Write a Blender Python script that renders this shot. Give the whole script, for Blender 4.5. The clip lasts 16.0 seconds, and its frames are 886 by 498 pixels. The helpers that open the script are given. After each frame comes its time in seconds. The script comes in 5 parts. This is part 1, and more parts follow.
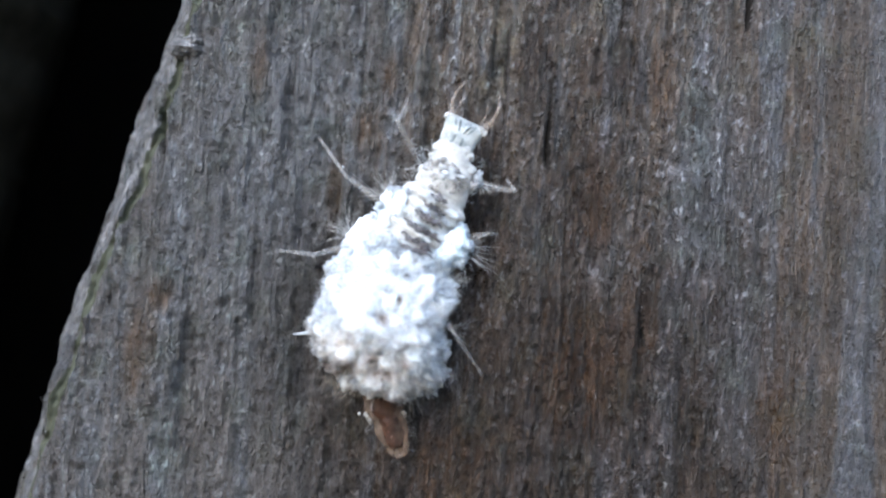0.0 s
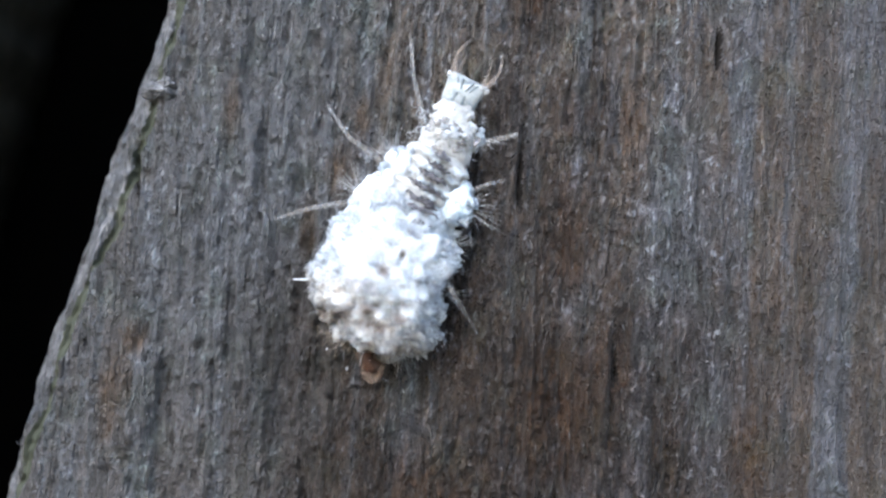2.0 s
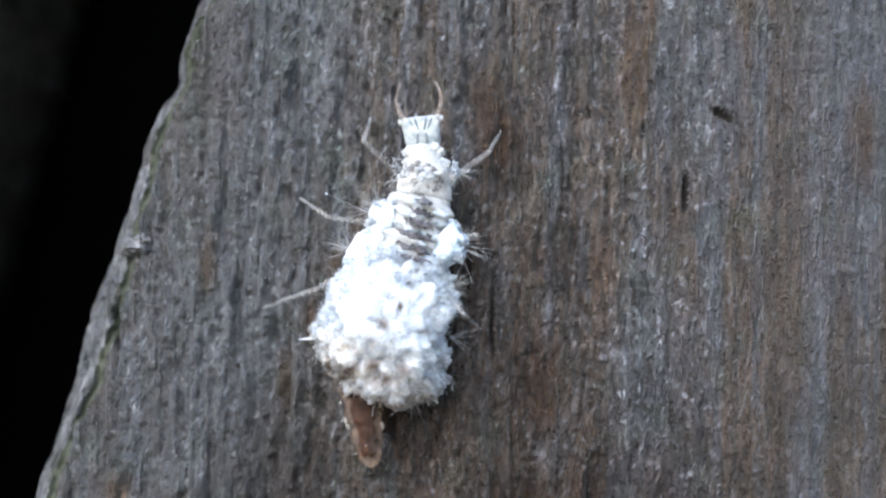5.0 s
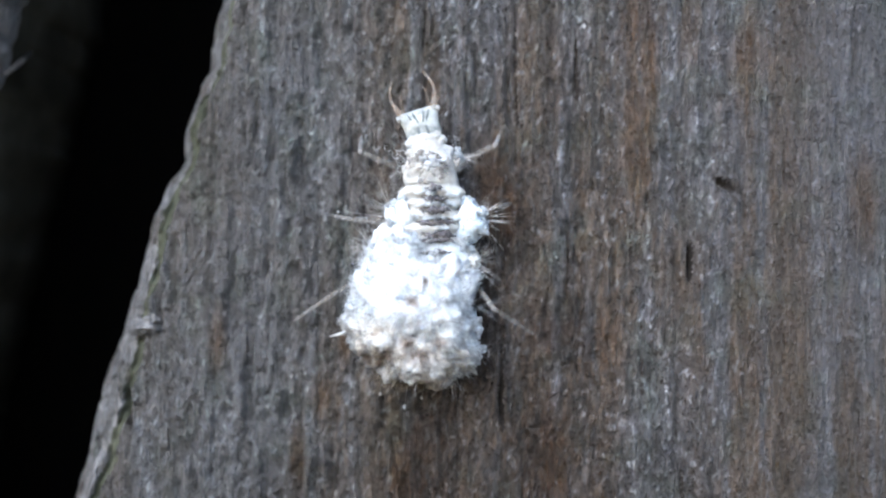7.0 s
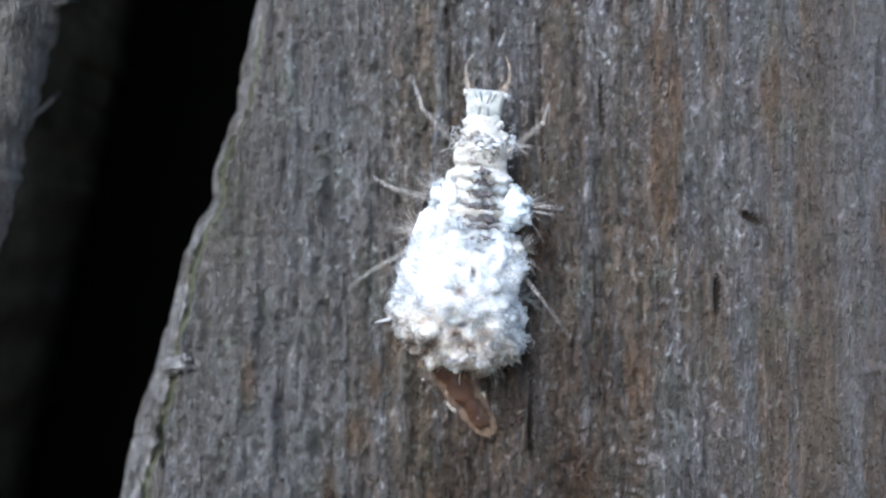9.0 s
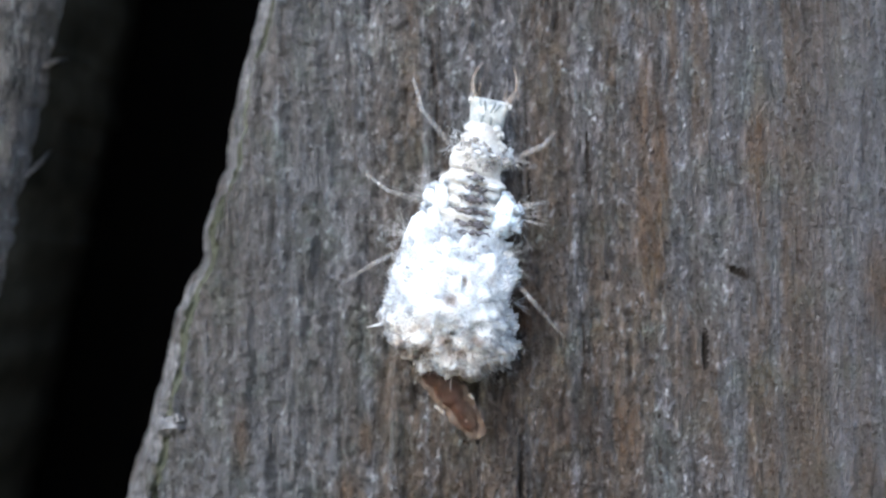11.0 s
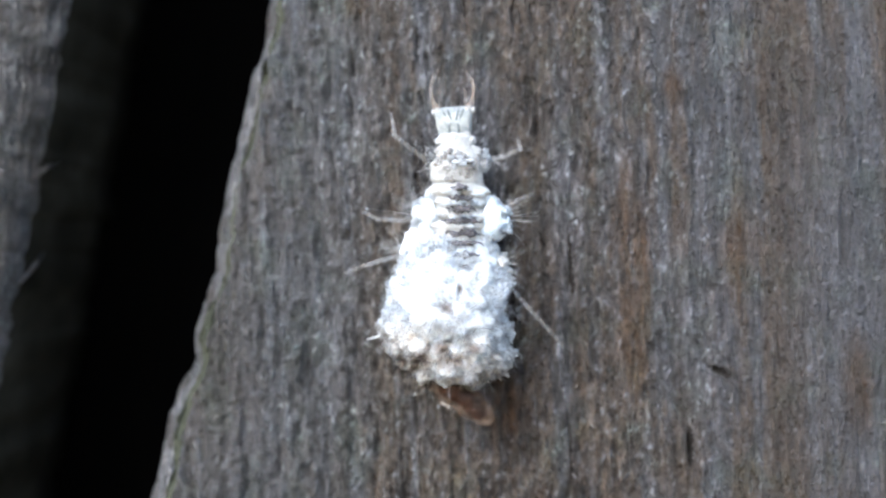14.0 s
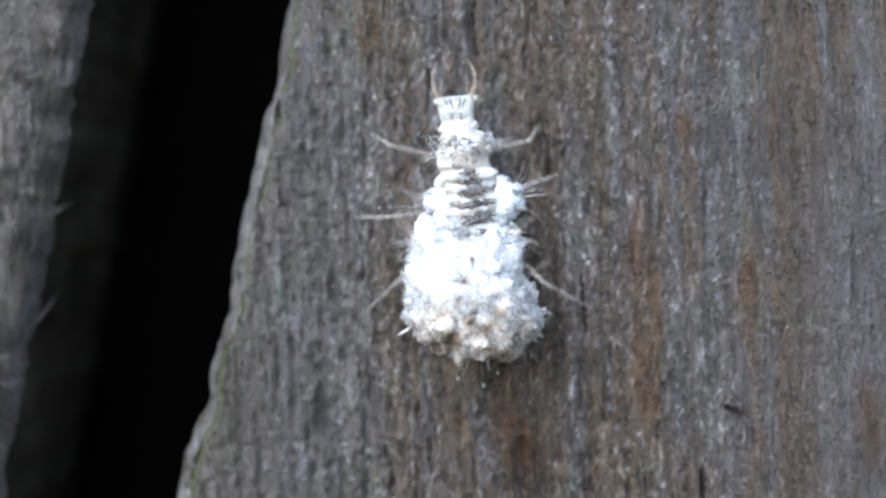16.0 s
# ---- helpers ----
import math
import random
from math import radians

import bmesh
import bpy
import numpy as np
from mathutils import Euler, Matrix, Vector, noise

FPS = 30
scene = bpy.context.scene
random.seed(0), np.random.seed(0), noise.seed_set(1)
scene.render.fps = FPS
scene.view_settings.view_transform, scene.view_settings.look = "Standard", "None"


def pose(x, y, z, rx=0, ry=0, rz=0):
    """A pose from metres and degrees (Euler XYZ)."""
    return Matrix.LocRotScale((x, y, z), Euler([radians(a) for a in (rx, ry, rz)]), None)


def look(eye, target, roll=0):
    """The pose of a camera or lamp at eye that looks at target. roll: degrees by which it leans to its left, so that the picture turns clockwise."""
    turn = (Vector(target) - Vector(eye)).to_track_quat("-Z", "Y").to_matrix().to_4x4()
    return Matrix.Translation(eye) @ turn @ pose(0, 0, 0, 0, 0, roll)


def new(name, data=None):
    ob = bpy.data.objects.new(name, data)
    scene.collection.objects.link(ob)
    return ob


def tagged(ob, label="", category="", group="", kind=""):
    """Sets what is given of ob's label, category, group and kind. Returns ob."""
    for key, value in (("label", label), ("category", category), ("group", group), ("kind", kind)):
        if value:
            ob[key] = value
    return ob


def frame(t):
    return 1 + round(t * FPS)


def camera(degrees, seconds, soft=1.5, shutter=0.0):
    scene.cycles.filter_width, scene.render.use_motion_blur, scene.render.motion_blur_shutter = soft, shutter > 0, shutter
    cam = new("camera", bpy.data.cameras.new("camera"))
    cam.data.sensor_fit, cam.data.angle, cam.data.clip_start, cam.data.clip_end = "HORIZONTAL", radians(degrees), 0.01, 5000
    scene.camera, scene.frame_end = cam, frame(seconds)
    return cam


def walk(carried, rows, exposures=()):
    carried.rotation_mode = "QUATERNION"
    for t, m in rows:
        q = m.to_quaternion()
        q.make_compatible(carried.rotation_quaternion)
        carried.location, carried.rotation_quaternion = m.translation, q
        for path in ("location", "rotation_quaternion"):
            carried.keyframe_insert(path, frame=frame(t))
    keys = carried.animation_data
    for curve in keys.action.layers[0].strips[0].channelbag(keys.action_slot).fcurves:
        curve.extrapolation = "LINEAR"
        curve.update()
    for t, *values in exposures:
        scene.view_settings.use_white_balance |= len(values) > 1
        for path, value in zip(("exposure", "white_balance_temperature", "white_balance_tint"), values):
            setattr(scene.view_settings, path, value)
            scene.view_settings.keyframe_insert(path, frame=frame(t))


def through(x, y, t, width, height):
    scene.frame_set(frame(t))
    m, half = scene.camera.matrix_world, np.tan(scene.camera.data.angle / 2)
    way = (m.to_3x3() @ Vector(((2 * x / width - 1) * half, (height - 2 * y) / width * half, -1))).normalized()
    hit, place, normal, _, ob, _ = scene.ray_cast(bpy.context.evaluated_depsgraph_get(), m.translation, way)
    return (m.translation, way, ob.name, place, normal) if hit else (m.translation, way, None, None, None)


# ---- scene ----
# The world is in metres; the plan below is in millimetres, brought to metres by MM.
MM = 0.001
cam = camera(45, 16.0, soft=2.15)
cam.data.dof.use_dof = True
cam.data.dof.focus_distance = 0.0259
cam.data.dof.aperture_fstop = 42.0
PATH = [
    (0, look((-0.001198, -0.026144, -0.006652), (-0.001694, 0.000846, -0.006096), 3.206)),
    (0.5, look((-0.000874, -0.026200, -0.006487), (-0.001411, 0.000786, -0.005837), 3.138)),
    (1, look((-0.000714, -0.026204, -0.006418), (-0.001219, 0.000781, -0.005669), 3.073)),
    (1.5, look((-0.000375, -0.026267, -0.006110), (-0.000918, 0.000717, -0.005353), 2.885)),
    (2, look((-0.000540, -0.026260, -0.005799), (-0.001083, 0.000724, -0.005068), 2.723)),
    (2.5, look((-0.000453, -0.026341, -0.005185), (-0.001050, 0.000644, -0.004528), 2.522)),
    (3, look((-0.000261, -0.026436, -0.004449), (-0.000861, 0.000550, -0.003797), 2.191)),
    (3.5, look((-0.000062, -0.026508, -0.003637), (-0.000681, 0.000478, -0.003042), 1.825)),
    (4, look((0.000083, -0.026571, -0.003007), (-0.000590, 0.000416, -0.002508), 1.635)),
    (6.5, look((0.000454, -0.026956, -0.000439), (-0.000401, 0.000026, 0.000037), 0.429)),
    (7, look((0.000000, -0.027000, -0.000000), (-0.000724, -0.000014, 0.000478), 0.002)),
    (7.5, look((-0.000240, -0.027082, 0.000572), (-0.001157, -0.000100, 0.000990), -0.323)),
    (8, look((-0.000672, -0.027134, 0.000637), (-0.001555, -0.000154, 0.001208), -0.453)),
    (10.5, look((0.000088, -0.027286, 0.001949), (-0.001156, -0.000318, 0.002321), -1.210)),
    (11, look((0.000079, -0.027354, 0.002494), (-0.001093, -0.000383, 0.002891), -1.483)),
    (11.5, look((0.000377, -0.027506, 0.003178), (-0.000916, -0.000539, 0.003523), -1.691)),
    (12, look((0.000471, -0.027530, 0.003261), (-0.000938, -0.000573, 0.003807), -1.680)),
    (12.5, look((0.000311, -0.027606, 0.003609), (-0.001006, -0.000642, 0.004091), -1.890)),
    (13, look((0.000197, -0.027640, 0.003735), (-0.001206, -0.000681, 0.004233), -2.016)),
    (13.5, look((0.000374, -0.027707, 0.004494), (-0.000932, -0.000741, 0.004828), -2.396)),
    (14, look((0.000763, -0.027788, 0.005333), (-0.000594, -0.000823, 0.005573), -2.677)),
    (14.5, look((0.001092, -0.027896, 0.005929), (-0.000300, -0.000933, 0.006129), -2.813)),
    (15, look((0.001194, -0.027939, 0.006132), (-0.000307, -0.000981, 0.006306), -2.895)),
    (15.5, look((0.000652, -0.027978, 0.006235), (-0.000712, -0.001014, 0.006450), -2.991)),
    (16, look((0.000551, -0.027983, 0.006595), (-0.000874, -0.001021, 0.006665), -3.022)),
]
walk(cam, PATH, [(0.0, 2.23, 5980, 11), (4.0, 2.28, 6040, 11), (7.0, 2.22, 6120, 11), (11.0, 2.24, 6180, 11), (16.0, 2.30, 6260, 11)])

# ---- light: open shade, a broad soft sky from the upper left ----
world = bpy.data.worlds.new("sky")
scene.world = world
world.use_nodes = True
wt = world.node_tree
sky = wt.nodes.new("ShaderNodeTexSky")
sky.sky_type, sky.sun_disc = "NISHITA", False
sky.sun_elevation, sky.sun_rotation = radians(35), radians(205)
wt.links.new(sky.outputs[0], wt.nodes["Background"].inputs[0])
wt.nodes["Background"].inputs[1].default_value = 0.105
sun = new("sun", bpy.data.lights.new("sun", "SUN"))
sun.data.energy, sun.data.angle, sun.data.color = 1.27, radians(38), (0.96, 0.99, 1.0)
sun.matrix_world = look((-0.45, -0.95, 0.74), (0, 0, 0))


# ---- helpers ----
def mm(x, y, z, rx=0, ry=0, rz=0):
    """A pose from millimetres and degrees."""
    return pose(x * MM, y * MM, z * MM, rx, ry, rz)


def wall(x, z, turn):
    """A pose on the plank's face: local y points up it, local z out of it."""
    return mm(x, 0, z, 90) @ pose(0, 0, 0, 0, 0, turn)


def part(name, bm, mat, parent=None, label="", at=None, smooth=True):
    """Links a bmesh, drawn in millimetres, as one mesh object."""
    bmesh.ops.scale(bm, vec=(MM, MM, MM), verts=bm.verts)
    me = bpy.data.meshes.new(name)
    bm.to_mesh(me)
    bm.free()
    for p in me.polygons:
        p.use_smooth = smooth
    me.materials.append(mat)
    ob = new(name, me)
    if parent:
        ob.parent = parent
    if at:
        ob.matrix_basis = at
    return tagged(ob, label)


def tube(bm, pts, radii, sides=6):
    """A tapered tube along points; the ends are closed."""
    pts = [Vector(p) for p in pts]
    rings = []
    for i, p in enumerate(pts):
        d = (pts[min(i + 1, len(pts) - 1)] - pts[max(i - 1, 0)]).normalized()
        a = d.orthogonal().normalized()
        b = d.cross(a)
        rings.append([bm.verts.new(p + (a * math.cos(s) + b * math.sin(s)) * radii[i])
                      for s in [2 * math.pi * k / sides for k in range(sides)]])
    for r, s in zip(rings, rings[1:]):
        for k in range(sides):
            bm.faces.new((r[k], r[(k + 1) % sides], s[(k + 1) % sides], s[k]))
    bm.faces.new(rings[0][::-1])
    bm.faces.new(rings[-1])


def lump(bm, c, r, seed, amp=0.25, freq=2.0, subdiv=3):
    """A ragged lump: an icosphere pushed about by noise at three scales."""
    got = bmesh.ops.create_icosphere(bm, subdivisions=subdiv, radius=1.0)["verts"]
    off = Vector((seed * 3.1, seed * 1.7, seed * 5.3))
    for v in got:
        d = v.co.normalized()
        n = noise.noise(d * freq + off) + 0.55 * noise.noise(d * freq * 2.7 + off) + 0.3 * noise.noise(d * freq * 6.5 + off)
        q = d * (1 + amp * n)
        v.co = Vector((c[0] + q.x * r[0], c[1] + q.y * r[1], c[2] + q.z * r[2]))
    return got


# ---- materials ----
def node_mat(name):
    m = bpy.data.materials.new(name)
    m.use_nodes = True
    t = m.node_tree
    return m, t, t.nodes["Principled BSDF"]


def coords(t, scale=(1, 1, 1), lean=0):
    """Object coordinates in millimetres, leant over and then stretched."""
    tc = t.nodes.new("ShaderNodeTexCoord")
    if lean:
        rot = t.nodes.new("ShaderNodeMapping")
        rot.inputs["Rotation"].default_value = (0, radians(lean), 0)
        t.links.new(tc.outputs["Object"], rot.inputs["Vector"])
        mp = t.nodes.new("ShaderNodeMapping")
        mp.inputs["Scale"].default_value = [1000 * s for s in scale]
        t.links.new(rot.outputs[0], mp.inputs["Vector"])
        return mp.outputs[0]
    mp = t.nodes.new("ShaderNodeMapping")
    mp.inputs["Scale"].default_value = [1000 * s for s in scale]
    t.links.new(tc.outputs["Object"], mp.inputs["Vector"])
    return mp.outputs[0]


def noise_node(t, vec, scale, detail=3.0, rough=0.55, distort=0.0):
    n = t.nodes.new("ShaderNodeTexNoise")
    n.inputs["Scale"].default_value, n.inputs["Detail"].default_value = scale, detail
    n.inputs["Roughness"].default_value, n.inputs["Distortion"].default_value = rough, distort
    t.links.new(vec, n.inputs["Vector"])
    return n.outputs["Fac"]


def ramp(t, fac, stops):
    r = t.nodes.new("ShaderNodeValToRGB")
    els = r.color_ramp.elements
    while len(els) < len(stops):
        els.new(0.5)
    for e, (p, c) in zip(els, stops):
        e.position = p
        e.color = (*c, 1) if len(c) == 3 else c
    t.links.new(fac, r.inputs[0])
    return r.outputs[0]


def mix(t, fac, a, b, kind="MIX"):
    m = t.nodes.new("ShaderNodeMix")
    m.data_type, m.blend_type = "RGBA", kind
    for sock, v in ((m.inputs[0], fac), (m.inputs[6], a), (m.inputs[7], b)):
        if isinstance(v, (int, float)):
            sock.default_value = v
        elif isinstance(v, tuple):
            sock.default_value = (*v, 1)
        else:
            t.links.new(v, sock)
    return m.outputs[2]


def math_node(t, op, a, b=0.0, c=None):
    m = t.nodes.new("ShaderNodeMath")
    m.operation = op
    for sock, v in zip(m.inputs, (a, b, c)):
        if v is None:
            continue
        if isinstance(v, (int, float)):
            sock.default_value = v
        else:
            t.links.new(v, sock)
    return m.outputs[0]


def bump(t, bsdf, height, distance, strength=1.0):
    b = t.nodes.new("ShaderNodeBump")
    b.inputs["Distance"].default_value, b.inputs["Strength"].default_value = distance, strength
    t.links.new(height, b.inputs["Height"])
    t.links.new(b.outputs[0], bsdf.inputs["Normal"])


def spots(t, vec, places, lying=False):
    """A mask of soft oval stains at places (x, z, half width, half height, lean); lying: x and y instead."""
    total = None
    for x, z, w, h, lean in places:
        mp = t.nodes.new("ShaderNodeMapping")
        mp.vector_type = "TEXTURE"
        mp.inputs["Location"].default_value = (x, z, 0) if lying else (x, 0, z)
        mp.inputs["Rotation"].default_value = (0, 0, radians(lean)) if lying else (0, radians(lean), 0)
        mp.inputs["Scale"].default_value = (w, h, 1000) if lying else (w, 1000, h)
        t.links.new(vec, mp.inputs["Vector"])
        ln = t.nodes.new("ShaderNodeVectorMath")
        ln.operation = "LENGTH"
        t.links.new(mp.outputs[0], ln.inputs[0])
        s = math_node(t, "SMOOTH_MIN", 1.0, math_node(t, "MAXIMUM", 0.0, math_node(t, "SUBTRACT", 1.3, ln.outputs["Value"])), 0.1)
        total = s if total is None else math_node(t, "MAXIMUM", total, s)
    return total


def weathered_wood():
    """Grey weathered softwood: silvery flecks and painted glints, faint brown streaks, dark checks."""
    m, t, b = node_mat("weathered_wood")
    plain = coords(t)
    fleck_v, thread_v, check_v = coords(t, (1, 1, 0.36), -6), coords(t, (1, 1, 0.08)), coords(t, (1, 1, 0.05))
    wide = noise_node(t, coords(t, (1, 1, 0.05)), 1.05, 3, 0.6, 0.2)
    fine = noise_node(t, fleck_v, 5.0, 4, 0.68, 0.5)
    sep = t.nodes.new("ShaderNodeSeparateXYZ")
    t.links.new(plain, sep.inputs[0])
    # the far side of the plank is worn smoother
    worn = math_node(t, "MINIMUM", math_node(t, "MAXIMUM", math_node(t, "MULTIPLY_ADD", sep.outputs["X"], 0.22, -0.9), 0.0), 1.0)
    left = math_node(t, "MINIMUM", math_node(t, "MAXIMUM", math_node(t, "MULTIPLY_ADD", sep.outputs["X"], -0.3, -0.75), 0.0), 0.7)
    worn = math_node(t, "MAXIMUM", worn, left)
    keep = math_node(t, "MULTIPLY_ADD", worn, -0.55, 0.9)
    fine = math_node(t, "MULTIPLY_ADD", math_node(t, "SUBTRACT", fine, 0.52), keep, 0.52)
    grain = noise_node(t, coords(t, (1, 1, 0.6)), 13.0, 3, 0.75)
    thread = noise_node(t, thread_v, 3.0, 4, 0.7, 0.15)
    blotch = noise_node(t, plain, 0.5, 5, 0.62)
    grey = ramp(t, fine, [(0.3, (0.013, 0.012, 0.013)), (0.43, (0.035, 0.034, 0.037)), (0.53, (0.056, 0.055, 0.062)), (0.60, (0.10, 0.101, 0.116)), (0.69, (0.26, 0.27, 0.31))])
    brown = ramp(t, fine, [(0.3, (0.010, 0.0065, 0.0043)), (0.5, (0.036, 0.0245, 0.0170)), (0.72, (0.11, 0.085, 0.067))])
    streak = ramp(t, math_node(t, "ADD", math_node(t, "MULTIPLY", wide, 0.75), math_node(t, "MULTIPLY", thread, 0.25)),
                  [(0.42, (0, 0, 0)), (0.52, (1, 1, 1))])
    silver = math_node(t, "MULTIPLY_ADD", spots(t, plain, SILVER), -0.85, 1.0)
    col = mix(t, math_node(t, "MULTIPLY", math_node(t, "MULTIPLY", streak, silver), math_node(t, "MULTIPLY_ADD", left, -0.6, 1.0)), grey, brown)
    # sky glints on the fibres are painted into the colour as pale specks
    glint = ramp(t, noise_node(t, coords(t, (1, 1, 0.5), -20), 7.5, 2, 0.6, 0.3), [(0.58, (0, 0, 0)), (0.70, (1, 1, 1))])
    glint = math_node(t, "MULTIPLY", glint, math_node(t, "MULTIPLY", math_node(t, "MULTIPLY_ADD", math_node(t, "MULTIPLY", streak, silver), -0.5, 0.9), math_node(t, "MULTIPLY_ADD", worn, -0.75, 1.1)))
    col = mix(t, glint, col, (0.29, 0.30, 0.33))
    rust = ramp(t, fine, [(0.28, (0.012, 0.006, 0.0025)), (0.52, (0.046, 0.0245, 0.0105)), (0.76, (0.115, 0.070, 0.040))])
    stain = math_node(t, "MULTIPLY", spots(t, plain, STAINS), math_node(t, "MULTIPLY_ADD", thread, 1.4, 0.3))
    col = mix(t, math_node(t, "MINIMUM", math_node(t, "MAXIMUM", stain, 0.0), 0.88), col, rust)
    dark_mask = math_node(t, "MULTIPLY", spots(t, plain, DARK_PATCHES), math_node(t, "MULTIPLY_ADD", blotch, 1.9, -0.1))
    col = mix(t, math_node(t, "MINIMUM", math_node(t, "MAXIMUM", dark_mask, 0.0), 0.85), col, mix(t, 1.0, col, (0.40, 0.335, 0.29), "MULTIPLY"))
    col = mix(t, 1.0, col, ramp(t, blotch, [(0.3, (0.74, 0.73, 0.71)), (0.7, (1.34, 1.33, 1.31))]), "MULTIPLY")
    col = mix(t, math_node(t, "MULTIPLY_ADD", worn, -0.4, 1.0), col, ramp(t, thread, [(0.34, (0.34, 0.33, 0.32)), (0.46, (0.94, 0.94, 0.94)), (0.63, (1.42, 1.42, 1.43))]), "MULTIPLY")
    check = mix(t, worn, ramp(t, noise_node(t, check_v, 2.6, 2, 0.5, 0.3), [(0.29, (0.3, 0.29, 0.29)), (0.335, (1, 1, 1))]), (0.9, 0.9, 0.9))
    col = mix(t, 1.0, col, check, "MULTIPLY")
    # the side towards the gap is slightly paler
    pale_side = math_node(t, "MINIMUM", math_node(t, "MAXIMUM", math_node(t, "MULTIPLY_ADD", sep.outputs["X"], -0.25, -0.05), 0.0), 1.0)
    col = mix(t, pale_side, col, mix(t, 1.0, col, (1.03, 1.07, 1.05), "MULTIPLY"))
    algae = ramp(t, noise_node(t, plain, 0.8, 3), [(0.5, (1, 1, 1)), (0.7, (0.86, 0.97, 0.84))])
    col = mix(t, 1.0, col, algae, "MULTIPLY")
    t.links.new(col, b.inputs["Base Color"])
    t.links.new(ramp(t, grain, [(0.38, (0.6,) * 3), (0.62, (0.2,) * 3)]), b.inputs["Roughness"])
    gloss = math_node(t, "MULTIPLY_ADD", math_node(t, "MINIMUM", math_node(t, "MAXIMUM", dark_mask, 0.0), 0.85), -0.42, 0.74)
    t.links.new(gloss, b.inputs["Specular IOR Level"])
    h = math_node(t, "ADD", math_node(t, "MULTIPLY", fine, 0.5), math_node(t, "MULTIPLY", grain, 0.38))
    h = math_node(t, "ADD", h, math_node(t, "MULTIPLY", glint, 0.12))
    h = math_node(t, "ADD", h, math_node(t, "MULTIPLY", thread, 1.15))
    bump(t, b, h, 0.0005, 1.0)
    return m


def pale_wood(name, gain=1.0):
    """Raw torn fibres along the plank's edge, paler than its face."""
    m, t, b = node_mat(name)
    n = noise_node(t, coords(t, (1, 1, 0.4)), 4.0, 5, 0.7, 0.4)
    t.links.new(ramp(t, n, [(p, (gain * c, gain * c * 0.98, gain * c)) for p, c in ((0.3, 0.024), (0.5, 0.066), (0.7, 0.19))]), b.inputs["Base Color"])
    b.inputs["Roughness"].default_value = 0.55
    bump(t, b, n, 0.00025, 1.0)
    return m


def dark_wood(name, low, middle, high):
    """Dark wood, faintly green: plank sides and backing with the gap's shade painted in, the algae in the split along
    the edge, and the shade painted in checks.
    """
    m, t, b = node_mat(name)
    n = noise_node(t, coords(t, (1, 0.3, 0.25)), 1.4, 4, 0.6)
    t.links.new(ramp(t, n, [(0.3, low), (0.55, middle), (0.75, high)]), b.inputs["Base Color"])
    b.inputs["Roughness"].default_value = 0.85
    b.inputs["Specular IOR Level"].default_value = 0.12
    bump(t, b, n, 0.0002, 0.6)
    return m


def wax(name, low, high, warm=None, sub=0.25, scale=3.0, alpha=1.0, depth=0.00018, lace=0.0, through=0.0):
    """Matt, slightly translucent wax or skin with fine mottling."""
    m, t, b = node_mat(name)
    v = coords(t)
    col = ramp(t, noise_node(t, v, scale, 4, 0.6), [(0.3, low), (0.6, high)])
    if warm:
        col = warm(t, v, col)
    t.links.new(col, b.inputs["Base Color"])
    b.inputs["Roughness"].default_value = 0.6
    b.inputs["Specular IOR Level"].default_value = 0.3
    b.inputs["Subsurface Weight"].default_value = sub
    b.inputs["Subsurface Radius"].default_value = (1.0, 0.9, 0.8)
    b.inputs["Subsurface Scale"].default_value = depth
    b.inputs["Alpha"].default_value = alpha
    if lace:
        hole = ramp(t, noise_node(t, v, lace, 4, 0.7, 0.6), [(0.36, (0.0,) * 3), (0.54, (alpha,) * 3)])
        t.links.new(hole, b.inputs["Alpha"])
    bump(t, b, noise_node(t, v, 12.0, 4, 0.65), 0.00006, 0.8)
    if through:
        # loose wax lets light through
        soft, both = t.nodes.new("ShaderNodeBsdfTranslucent"), t.nodes.new("ShaderNodeMixShader")
        both.inputs[0].default_value = through
        t.links.new(col, soft.inputs["Color"])
        t.links.new(b.outputs[0], both.inputs[1])
        t.links.new(soft.outputs[0], both.inputs[2])
        t.links.new(both.outputs[0], t.nodes["Material Output"].inputs["Surface"])
    return m


# brown streaks and stains in the plank's face: x, z, half width, half height, lean
STAINS = [(6.95, 5.3, 0.46, 1.45, 3), (5.46, 9.4, 0.3, 0.55, 0), (4.42, 5.6, 0.28, 2.4, -2), (-2.6, 12.4, 0.35, 0.9, 0), (0.45, 2.3, 0.45, 1.3, 0), (9.8, 1.6, 0.4, 1.3, 0),
          (4.05, 6.2, 0.26, 0.9, 0), (4.2, 3.1, 0.42, 1.8, 0), (0.95, 1.35, 0.4, 0.6, 0), (-6.46, -1.8, 0.24, 0.9, 3), (2.1, -4.9, 0.4, 1.4, 0), (-4.4, -4.8, 0.22, 0.9, 0),
          (-1.62, -5.4, 0.5, 1.2, 0)]
STAINS += [(-3.22, -1.9, 0.25, 0.6, 0), (-3.7, -3.3, 0.4, 0.6, 0), (3.43, -1.9, 0.3, 0.9, 0), (6.58, -10.1, 0.5, 1.2, 0), (-8.55, -7.6, 0.35, 0.45, 0),
          (-9.0, -9.0, 0.4, 1.1, 8), (-1.5, -11.5, 1.0, 1.4, 0), (2.0, -8.6, 1.3, 2.0, 0)]
